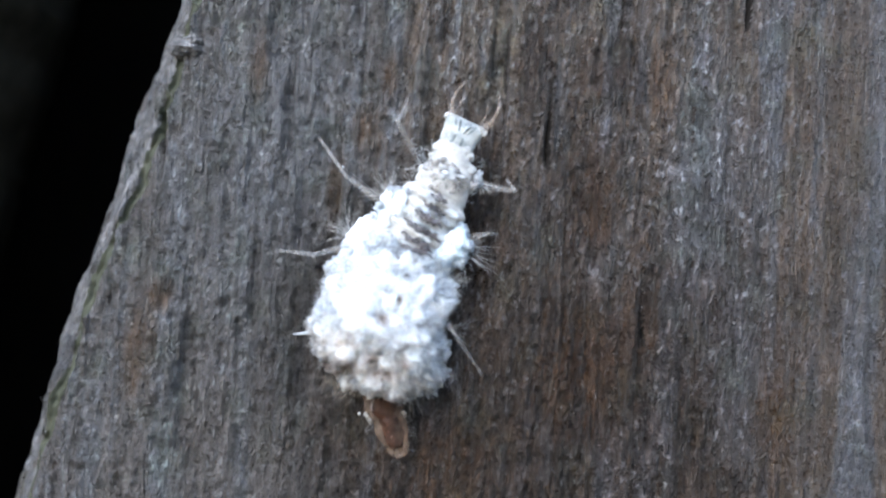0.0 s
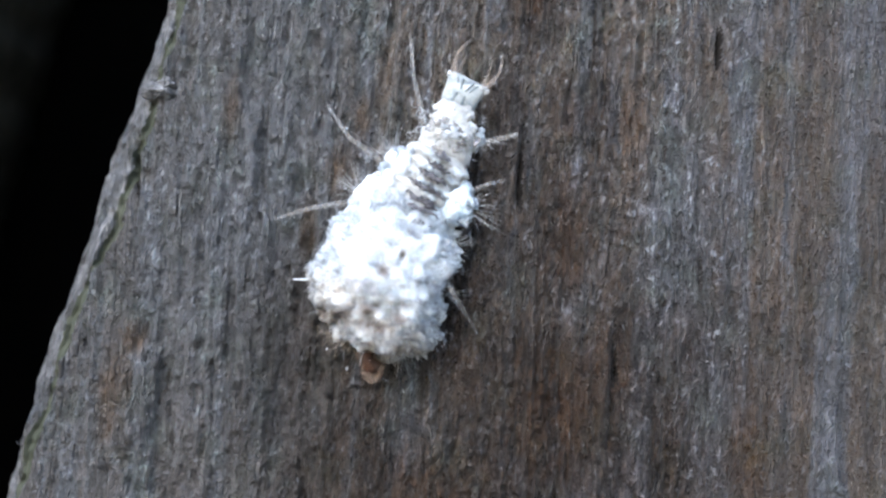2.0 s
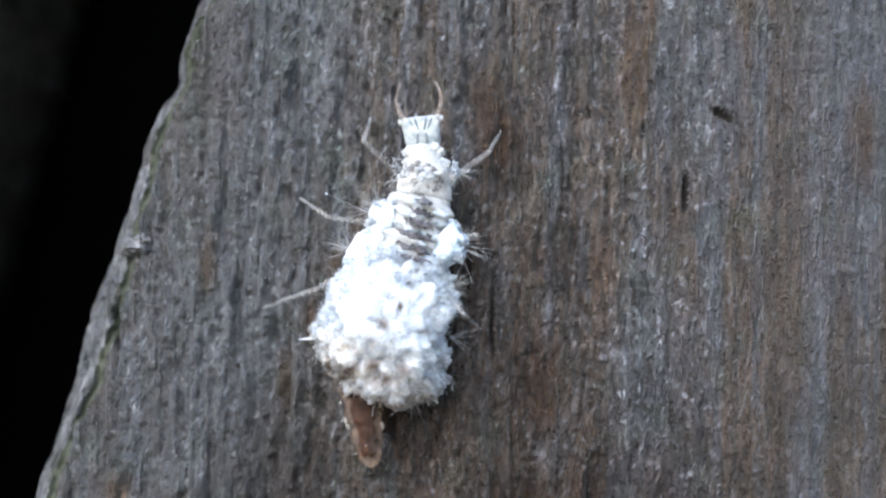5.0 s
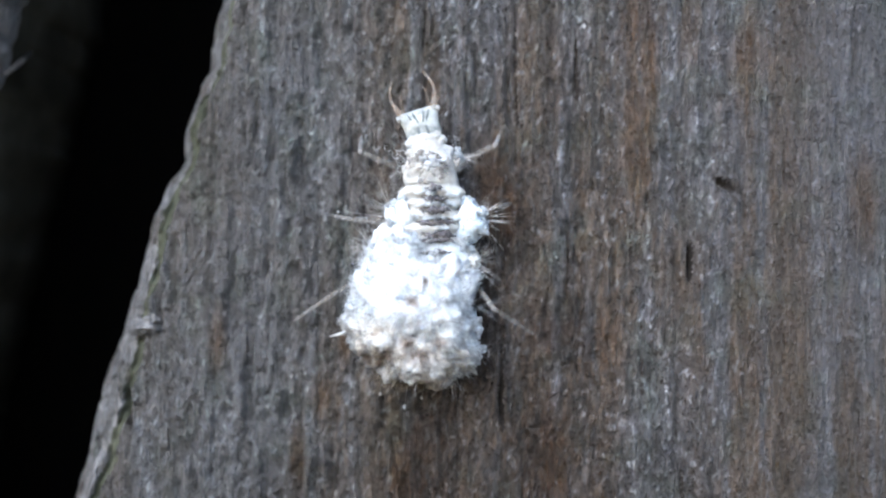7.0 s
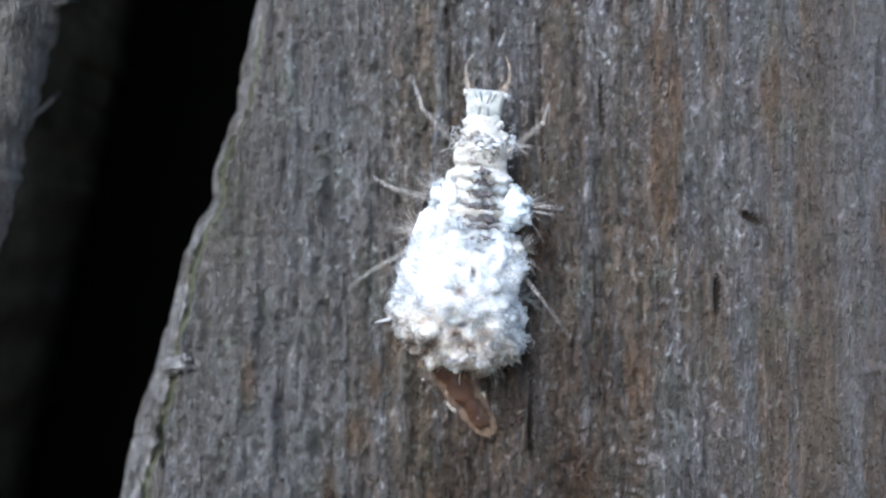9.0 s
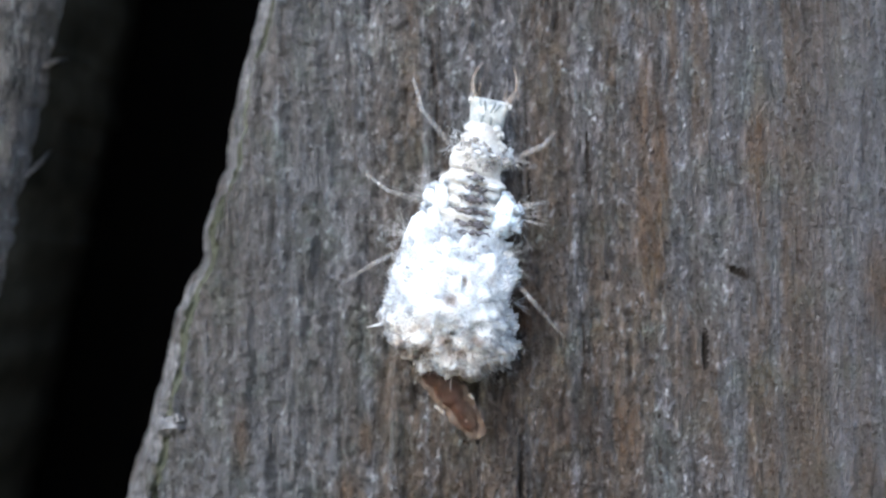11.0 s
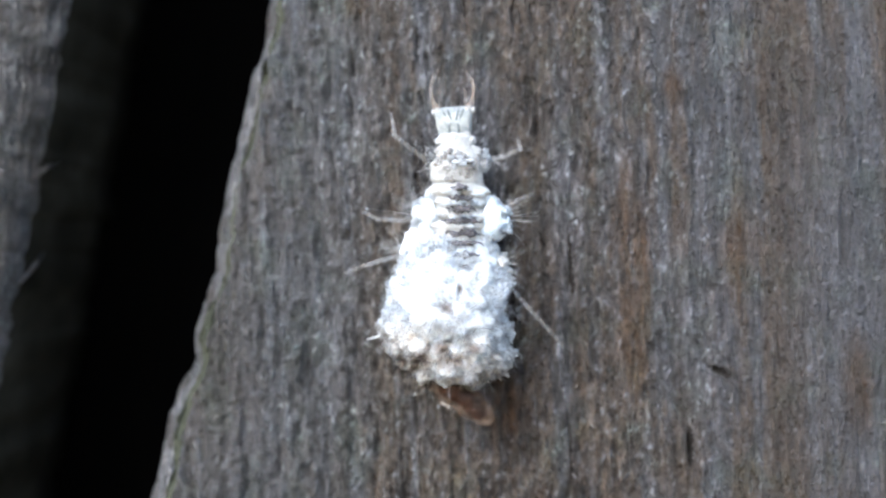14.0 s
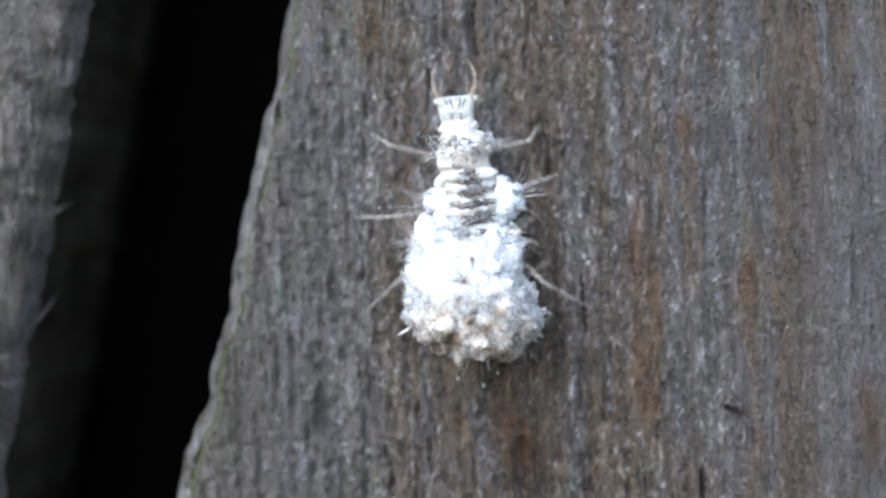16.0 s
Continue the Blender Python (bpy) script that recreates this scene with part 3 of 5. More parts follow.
def fuzz(bm, r, place, out, length, thick, curl=0.9, n=4, sides=3):
    """One fine curling fibre that starts at place and leaves along out."""
    side = out.orthogonal().normalized()
    side = side * math.cos(a := r.uniform(0, 6.3)) + out.cross(side) * math.sin(a)
    pts, d, p = [place], (out + side * r.uniform(0.2, 1.2)).normalized(), place
    axis = Vector((r.gauss(0, 1), r.gauss(0, 1), r.gauss(0, 1))).normalized()
    turn = Matrix.Rotation(r.uniform(-curl, curl), 3, axis)
    for k in range(n):
        p = p + d * length / n
        pts.append(p)
        d = turn @ d
    tube(bm, pts, [thick] * n + [thick * 0.4], sides)


def dense(p):
    """How closely the wax is felted: most on the front left of the packet."""
    return 1 / (1 + math.exp((p.x - 0.35) * 4)) / (1 + math.exp(-(p.y + 0.45) * 4))


def debris_packet():
    r = random.Random(21)
    bm = bmesh.new()
    for v in bmesh.ops.create_icosphere(bm, subdivisions=7, radius=1.0)["verts"]:
        d = v.co.normalized()
        p = packet_skin(d)
        q = p + noise.noise_vector(p * 3.0) * 0.12
        k = 1.15 - 0.5 * dense(p)
        v.co = p + k * d * (0.20 * noise.noise(q * 3.4) + 0.15 * (0.25 - abs(noise.noise(q * 5.5))) + 0.09 * (0.25 - abs(noise.noise(q * 13.0))) + 0.04 * (0.25 - abs(noise.noise(q * 29.0))))
        v.co.z = max(v.co.z, 0.12)
    ob = part("debris_packet", bm, PACKET, larva, "lumpy packet of white waxy debris, tan at the rear")
    # clumps of every size, ragged and sunk into one another
    bm = bmesh.new()
    made = 0
    while made < 230:
        d = any_way(r, -0.3)
        p = packet_skin(d) + d * r.uniform(-0.10, 0.03)
        if d.z > 0 and any(((p.x - h[0]) / h[2]) ** 2 + ((p.y - h[1]) / h[3]) ** 2 < r.uniform(0.6, 1.6) for h in HOLLOWS):
            continue
        if r.random() < 0.8 * dense(p):
            continue
        q = 0.03 + 0.13 * r.random() ** 2.2
        lump(bm, p, (q * r.uniform(0.9, 2.2), q * r.uniform(0.8, 1.9), q * r.uniform(0.35, 0.8)), made + 3, 0.9, 1.4, 3)
        made += 1
    tagged(part("wax_clump", bm, LACE, ob, "ragged clumps of white wax"), kind="stuff")
    # thin ragged flakes that stand out all round, most at the sides
    bm = bmesh.new()
    for i in range(300):
        d = any_way(r, -0.35)
        if r.random() < 0.5:
            d = Vector((d.x, d.y, d.z * 0.25)).normalized()
        p = packet_skin(d) + d * r.uniform(-0.02, 0.09)
        q = r.uniform(0.05, 0.13)
        got = lump(bm, (0, 0, 0), (q, q * r.uniform(0.35, 0.6), q * 0.22), 900 + i, 1.3, 1.2, 2)
        lie = d.to_track_quat("X", "Z").to_matrix().to_4x4() @ Matrix.Rotation(r.uniform(0, 6.3), 4, "X") @ Matrix.Rotation(r.gauss(0, 0.5), 4, "Z")
        bmesh.ops.transform(bm, matrix=Matrix.Translation(p) @ lie, verts=got)
    tagged(part("wax_flake", bm, LACE, ob, "ragged flakes of white wax"), kind="stuff")
    bm = bmesh.new()
    for i in range(7000):
        d = any_way(r, -0.25)
        fuzz(bm, r, packet_skin(d) + d * r.uniform(-0.05, 0.10), d, r.uniform(0.05, 0.20), r.uniform(0.004, 0.009), 1.5, 4)
    tagged(part("wax_fibre", bm, FLUFF, ob, "cottony fibres of white wax"), kind="stuff")
    bm = bmesh.new()
    for i in range(170):
        d = Vector((r.gauss(0, 1), r.gauss(-0.5, 1), abs(r.gauss(0, 0.7)) + 0.02)).normalized()
        fuzz(bm, r, packet_skin(d) + d * 0.08, d.cross(any_way(r)).normalized(), r.uniform(0.25, 0.7), r.uniform(0.006, 0.013), 0.9, 8, 4)
    tagged(part("wax_thread", bm, COTTON, ob, "loose curled threads of white wax"), kind="stuff")
    # a stiff spike on the flank and a pale rootlet along the rear
    bm = bmesh.new()
    tube(bm, [at(625, 580, 0.85), at(603, 592, 0.78), at(580, 598, 0.75)], [0.06, 0.045, 0.014])
    part("wax_spike", bm, WHITE, ob)
    bm = bmesh.new()
    tube(bm, [at(688, 600, 1.75), at(698, 632, 1.6), at(716, 652, 1.5), at(745, 664, 1.35), at(778, 655, 1.38)], [0.02, 0.034, 0.03, 0.024, 0.01])
    part("rootlet", bm, WHITE, ob, "pale rootlet among the debris")
    # brown wisps of older debris trailing at the rear
    bm = bmesh.new()
    for i in range(420):
        p = at(r.gauss(700, 22), r.gauss(668, 9), r.uniform(0.25, 0.7))
        d = Vector((r.gauss(-0.3, 0.7), r.gauss(-0.7, 0.5), r.gauss(0, 0.3))).normalized()
        fuzz(bm, r, p, d, r.uniform(0.15, 0.5), r.uniform(0.004, 0.010), 0.9, 5)
    tagged(part("debris_wisp", bm, WISP, ob, "brown wisps of old debris"), kind="stuff")
    # crumbs that hang behind on web threads
    for x, y, q in ((712, 728, 0.035), (668, 705, 0.028), (744, 712, 0.025)):
        bm = bmesh.new()
        tube(bm, [at(x + 14, 660, 0.6), at(x + 5, (660 + y) / 2, 0.35), at(x, y, 0.2)], [0.005, 0.004, 0.003], 3)
        lump(bm, at(x, y, 0.2), (q, q * 1.3, q), x, 0.7, 2.2, 2)
        part("hanging_crumb", bm, WHITE, ob, "white crumb on a thread")
    return ob


def felt(parent, origin, centre, size, mat, seed, label):
    """A cushion of felted wax: an oval mass with a finely ridged skin."""
    bm = bmesh.new()
    for v in bmesh.ops.create_icosphere(bm, subdivisions=5, radius=1.0)["verts"]:
        d = v.co.normalized()
        p = Vector([a * b for a, b in zip(d, size)])
        q = p + noise.noise_vector(p * 3.0) * 0.12 + Vector((seed, 0, 0))
        v.co = centre - origin + p + d * (0.12 * noise.noise(q * 4.0) + 0.10 * (0.25 - abs(noise.noise(q * 8.0))) + 0.06 * (0.25 - abs(noise.noise(q * 18.0))))
    return part("wax_cushion", bm, mat, parent, label)


def bristles(name, parent, origin, root, aim, count, length, spread, seed, mat=HAIR):
    """A spray of fine curved bristles from one root."""
    r = random.Random(seed)
    bm = bmesh.new()
    for i in range(count):
        a = math.atan2(aim[1], aim[0]) + r.uniform(-spread, spread)
        e = r.uniform(-0.35, 0.6)
        d = Vector((math.cos(a) * math.cos(e), math.sin(a) * math.cos(e), math.sin(e)))
        p = root - origin + Vector((r.uniform(-1, 1), r.uniform(-1, 1), r.uniform(-1, 1))) * 0.07
        l = length * r.uniform(0.55, 1.1)
        s = Vector((r.uniform(-1, 1), r.uniform(-1, 1), r.uniform(-0.6, 0.4))) * 0.14 * l
        pts = [p + d * l * f + s * f * f for f in (0, 0.35, 0.7, 1.0)]
        tube(bm, pts, [0.0065, 0.0058, 0.0045, 0.0022], 3)
    return part(name, bm, mat, parent)


def loft(bm, rows, sides=28, amp=0.02, freq=5.0, seed=1.0):
    """A body through rows of (x, y, half width, half height, height): flattened rings with slight lumps."""
    rings = []
    for x, y, w, h, zc in rows:
        ring = []
        for k in range(sides):
            a = 2 * math.pi * k / sides
            c, s = math.cos(a), math.sin(a)
            c = math.copysign(abs(c) ** 0.8, c)
            p = Vector((x + c * w, y, zc + s * h))
            n = noise.noise(p * freq + Vector((seed, 0, 0))) + 0.5 * noise.noise(p * freq * 2.3)
            ring.append(bm.verts.new(p + Vector((c, 0, s)) * n * amp))
        rings.append(ring)
    for r, q in zip(rings, rings[1:]):
        for k in range(sides):
            bm.faces.new((r[k], r[(k + 1) % sides], q[(k + 1) % sides], q[k]))
    bm.faces.new(rings[0][::-1])
    bm.faces.new(rings[-1])


def plan_rows(rows, origin, per=5):
    """Loft rows from plan rows (y, left, right, half height, height), smoothed between, relative to origin."""
    out = []
    for (y0, l0, r0, h0, c0), (y1, l1, r1, h1, c1) in zip(rows, rows[1:]):
        for k in range(per):
            f = k / per
            f = f * f * (3 - 2 * f)
            y, l, r, h, c = [p + (q - p) * g for p, q, g in zip((y0, l0, r0, h0, c0), (y1, l1, r1, h1, c1), (k / per, f, f, f, f))]
            a, b = at(l, y, c) - origin, at(r, y, c) - origin
            out.append(((a.x + b.x) / 2, a.y, (b.x - a.x) / 2, h, a.z))
    return out


def thorax():
    # five transverse rolls, narrow between
    bm = bmesh.new()
    rows = [(470, 690, 822, 0.5, 0.85)]
    for y, l, r, h in ((452, 690, 822, 0.6), (428, 686, 824, 0.62), (404, 688, 822, 0.62), (382, 694, 826, 0.6), (360, 704, 820, 0.56), (340, 704, 824, 0.52)):
        rows += [(y + 10, l + 7, r - 7, h - 0.07, 0.9), (y, l, r, h, 0.9)]
    rows += [(326, 716, 812, 0.4, 0.88), (312, 722, 806, 0.34, 0.86)]
    loft(bm, plan_rows(rows, WAIST), 36, 0.035, 5.0, 2.0)
    ob = part("thorax", bm, CREAM, larva, "cream ridged thorax with dark bands across the back", mm(*WAIST))
    # dark skin in the furrows
    for i, (y, l, r) in enumerate(((333, 750, 786), (352, 748, 792), (373, 742, 800), (395, 736, 806), (416, 744, 808))):
        bm = bmesh.new()
        pts = []
        for k in range(14):
            f = k / 13
            pts.append(at(l + (r - l) * f, y + rnd.uniform(-3, 3), 1.47 + 0.06 * math.sin(math.pi * f)) - WAIST)
        tube(bm, pts, [0.015 + 0.085 * math.sin(math.pi * k / 13) * rnd.uniform(0.4, 1.2) for k in range(14)], 9)
        for v in bm.verts:
            v.co += noise.noise_vector(v.co * 7.0 + Vector((i, 0, 0))) * 0.05
        part("dark_band", bm, DARK, ob, "dark grey band of bare skin")
    # cottony wax on both flanks and in dashes between the bands
    r = random.Random(33)
    bm, fb = bmesh.new(), bmesh.new()
    spots_at = []
    for i in range(46):
        y = r.uniform(350, 475)
        x = r.uniform(684, 722) if r.random() < 0.65 else r.uniform(808, 830)
        spots_at.append((x, y, 1.0 + 0.45 * math.sin(math.pi * (x - 680) / 155) + r.uniform(-0.2, 0.02), 0.05 + 0.10 * r.random() ** 1.8))
    # beads of wax in rows along the ridges
    beads = bmesh.new()
    for y in (342, 362, 384, 406, 428, 451):
        x = r.uniform(730, 738)
        while x < 808:
            q = r.uniform(0.05, 0.11)
            if r.random() < 0.65:
                lump(beads, at(x, y + r.gauss(0, 2.5), 1.46 - 0.16 * ((x - 764) / 50) ** 2 + r.uniform(-0.04, 0.03)) - WAIST, (q * 1.7, q * 0.7, q * 0.6), 600 + x + y, 0.7, 1.6, 3)
            x += q / S * r.uniform(1.1, 2.2)
    tagged(part("wax_bead", beads, FELT, ob, "rows of white wax beads along the ridges"), kind="stuff")
    for i, (x, y, h, q) in enumerate(spots_at):
        p = at(x, y, h) - WAIST
        lump(bm, p, (q * r.uniform(0.9, 1.7), q * r.uniform(0.7, 1.2), q), 40 + i, 0.7, 1.5, 3)
        for k in range(14):
            d = any_way(r, 0.0)
            fuzz(fb, r, p + d * q * 0.7, d, r.uniform(0.06, 0.2), r.uniform(0.004, 0.008))
    tagged(part("wax_clump", bm, WHITELACE, ob, "ragged clumps of white wax on the flanks"), kind="stuff")
    tagged(part("wax_fibre", fb, COTTON, ob, "cottony fibres of white wax"), kind="stuff")
    felt(ob, WAIST, at(713, 408, 0.98), (0.31, 0.92, 0.48), FELT, 3, "white felted wax on the flank")
    felt(ob, WAIST, at(702, 386, 0.98), (0.26, 0.38, 0.40), FELT, 5, "white felted wax on the flank")
    felt(ob, WAIST, at(830, 392, 1.02), (0.32, 0.48, 0.46), BLUEFELT, 8, "bluish white felted wax on the flank")
    for cx, cy, mat, label, size in ((836, 391, BLUE, "bluish white tuft of wax", (0.27, 0.40, 0.36)), (700, 384, WHITELACE, "white tuft of wax", (0.22, 0.3, 0.3))):
        bm, fb = bmesh.new(), bmesh.new()
        for i in range(14):
            d = any_way(r, -0.4)
            q = r.uniform(0.06, 0.15)
            p = at(cx, cy, 1.0) - WAIST + Vector([a * b for a, b in zip(d, size)])
            lump(bm, p, (q * 1.2, q * r.uniform(0.9, 1.5), q * 1.2), 300 + i, 0.8, 1.5, 3)
            for k in range(34):
                e = any_way(r, -0.5)
                fuzz(fb, r, p + e * q * 0.6, (e + d).normalized(), r.uniform(0.06, 0.18), r.uniform(0.005, 0.010))
        tuft = part("wax_tuft", bm, mat, ob, label)
        bmesh.ops.scale(fb, vec=(MM, MM, MM), verts=fb.verts)
        fb.from_mesh(tuft.data)
        fb.to_mesh(tuft.data)
        fb.free()
        tagged(tuft, kind="stuff")
    for i, (x, y, h, aim, n, l, sp) in enumerate(((690, 372, 0.95, (-1, 0.3), 22, 0.85, 1.1), (842, 385, 0.95, (1, 0.1), 24, 0.95, 1.0),
                                                  (712, 330, 0.8, (-1, -0.5), 6, 0.5, 0.6))):
        bristles("bristle_tuft", ob, WAIST, at(x, y, h), aim, n, l, sp, 30 + i)
    # a white crumb held on one long bristle
    bm = bmesh.new()
    tube(bm, [at(690, 385, 0.9) - WAIST, at(640, 378, 0.85) - WAIST, at(598, 374, 0.7) - WAIST], [0.005, 0.004, 0.002], 3)
    lump(bm, at(594, 374, 0.68) - WAIST, (0.034, 0.028, 0.028), 91, 0.8, 2.5, 2)
    part("wax_crumb", bm, WHITE, ob)
    return ob


def shoulder():
    """The front of the abdomen between waist and packet, under cottony wax, with the last dark bands."""
    r = random.Random(47)
    bm = bmesh.new()
    rows = [(522, 640, 842, 0.6, 0.85), (498, 640, 842, 0.66, 0.88), (470, 650, 838, 0.66, 0.9), (444, 664, 832, 0.64, 0.9), (422, 682, 824, 0.58, 0.9), (408, 700, 812, 0.46, 0.88)]
    loft(bm, plan_rows(rows, SHOULDER), 36, 0.06, 4.0, 7.0)
    ob = part("shoulder", bm, FELT, larva, "wax-covered front of the abdomen", mm(*SHOULDER))
    for i, (y, l, rr) in enumerate(((428, 738, 806), (448, 744, 800), (470, 752, 796))):
        bm = bmesh.new()
        tube(bm, [at(l + (rr - l) * k / 11, y + r.uniform(-3, 3), 1.53 + 0.03 * math.sin(math.pi * k / 11)) - SHOULDER for k in range(12)],
             [0.012 + 0.07 * math.sin(math.pi * k / 11) * r.uniform(0.3, 1.2) for k in range(12)], 9)
        for v in bm.verts:
            v.co += noise.noise_vector(v.co * 9.0 + Vector((i, 4, 0))) * 0.03
        part("dark_band", bm, DARK, ob, "dark grey band of bare skin")
    felt(ob, SHOULDER, at(682, 450, 0.92), (0.38, 0.74, 0.52), FELT, 13, "white felted wax on the flank")
    felt(ob, SHOULDER, at(808, 476, 0.92), (0.34, 0.62, 0.50), FELT, 17, "white felted wax on the flank")
    bm, fb = bmesh.new(), bmesh.new()
    for i in range(130):
        x, y = r.uniform(650, 838), r.uniform(418, 520)
        wide = 60 + (y - 418) * 0.4
        f = (x - 742) / wide
        if abs(f) > 1 or (abs(f - 0.4) < 0.5 and y < 480 and r.random() < 0.6):
            continue
        p = at(x, y, 0.9 + 0.66 * math.sqrt(1 - f * f) + r.uniform(-0.1, 0.06)) - SHOULDER
        q = 0.04 + 0.12 * r.random() ** 1.8
        lump(bm, p, (q * r.uniform(0.8, 1.8), q, q), 500 + i, 0.8, 1.5, 3)
        for k in range(13):
            d = any_way(r, 0.0)
            fuzz(fb, r, p + d * q * 0.7, d, r.uniform(0.06, 0.2), r.uniform(0.006, 0.012))
    tagged(part("wax_clump", bm, WHITELACE, ob, "ragged clumps of white wax"), kind="stuff")
    tagged(part("wax_fibre", fb, COTTON, ob, "cottony fibres of white wax"), kind="stuff")
    for i, (x, y, h, aim, n, l, sp) in enumerate(((662, 440, 0.9, (-1, 0.4), 22, 0.85, 0.9), (836, 464, 0.9, (1, 0.1), 22, 0.8, 1.1))):
        bristles("bristle_tuft", ob, SHOULDER, at(x, y, h), aim, n, l, sp, 90 + i)
    bm = bmesh.new()
    lump(bm, at(834, 464, 0.9) - SHOULDER, (0.2, 0.24, 0.3), 77, 0.6, 2.4, 3)
    part("wart", bm, CREAM, ob, "pale wart that bears bristles")
    return ob


def prothorax():
    bm = bmesh.new()
    rows = [(330, 716, 812, 0.38, 0.88), (322, 713, 809, 0.46, 0.88), (300, 713, 808, 0.5, 0.88), (280, 718, 804, 0.48, 0.86), (262, 722, 790, 0.42, 0.84), (246, 724, 784, 0.36, 0.82),
            (232, 730, 774, 0.26, 0.8)]
    loft(bm, plan_rows(rows, COLLAR), 34, 0.03, 5.0, 9.0)
    ob = part("prothorax", bm, CREAM, larva, "cream collar behind the head with grey mottling", mm(*COLLAR))
    for i, (x, y, r) in enumerate(((738, 252, 0.2), (772, 250, 0.19), (735, 272, 0.2), (784, 270, 0.18), (757, 262, 0.19), (721, 300, 0.13), (800, 296, 0.13))):
        bm = bmesh.new()
        lump(bm, at(x, y, 1.0 - (0.06 if i > 4 else 0)) - COLLAR, (r * 1.15, r * 1.05, r * 0.75), 120 + i, 0.5, 1.5, 4)
        part("lobe", bm, CREAM, ob, "pale rounded lobe")
    bm = bmesh.new()
    for i in range(60):
        lump(bm, at(rnd.gauss(764, 17), rnd.gauss(297, 10), 1.34 + rnd.uniform(-0.05, 0.02)) - COLLAR, (rnd.uniform(0.03, 0.12), rnd.uniform(0.03, 0.09), 0.04), 150 + i, 1.0, 1.7, 3)
    part("mottling", bm, GREY, ob, "grey mottling on the collar")
    bm = bmesh.new()
    for i, (x, y) in enumerate(((763, 290), (772, 293), (748, 283), (756, 300), (785, 287), (765, 283))):
        r = 0.09 if i < 2 else 0.06
        lump(bm, at(x, y, 1.38) - COLLAR, (r * 1.2, r * 0.8, r * 0.6), 170 + i, 1.3, 1.3, 3)
    part("wax_crumb", bm, WHITE, ob)
    # curled threads at one shoulder
    for i, (cx, cy, n) in enumerate(((701, 268, 7),)):
        bm = bmesh.new()
        r = random.Random(61 + i)
        for k in range(n):
            a, p = r.uniform(0, 6.3), at(cx + r.uniform(-6, 8), cy + r.uniform(-4, 12), 0.95 + r.uniform(-0.15, 0.2)) - COLLAR
            pts = [p]
            turn = r.choice((-1, 1)) * r.uniform(0.5, 1.1)
            for j in range(8):
                a += turn * (1 if j % 5 < 3 else -1.3)
                p = p + Vector((math.cos(a), math.sin(a), r.uniform(-0.4, 0.4))) * 0.075
                pts.append(p)
            tube(bm, pts, [0.009] * 8 + [0.004], 5)
        part("wax_curl", bm, WHITE, ob, "curled thread of white wax")
    # a fluffy knob of wax at the other shoulder
    r = random.Random(64)
    bm = bmesh.new()
    for k in range(7):
        p = at(812 + r.gauss(0, 4), 276 + r.gauss(0, 5), 0.98 + r.uniform(-0.1, 0.12)) - COLLAR
        lump(bm, p, (0.07, 0.08, 0.07), 190 + k, 0.9, 1.6, 3)
    part("wax_tuft", bm, WHITELACE, ob, "fluffy knob of white wax")
    fb = bmesh.new()
    r = random.Random(88)
    for i in range(110):
        x, y = r.uniform(708, 814), r.uniform(242, 322)
        f = (x - 761) / 56
        if abs(f) < 1:
            fuzz(fb, r, at(x, y, 0.88 + 0.46 * math.sqrt(1 - f * f)) - COLLAR, Vector((f, r.uniform(-0.5, 0.5), math.sqrt(1 - f * f))).normalized(), r.uniform(0.05, 0.18), r.uniform(0.005, 0.010))
    tagged(part("wax_fibre", fb, COTTON, ob, "cottony fibres of white wax"), kind="stuff")
    bristles("bristle_tuft", ob, COLLAR, at(814, 278, 0.95), (1, -0.6), 18, 0.48, 1.0, 51)
    bristles("bristle_tuft", ob, COLLAR, at(708, 300, 0.85), (-1, -0.9), 7, 0.4, 0.5, 52)
    return ob


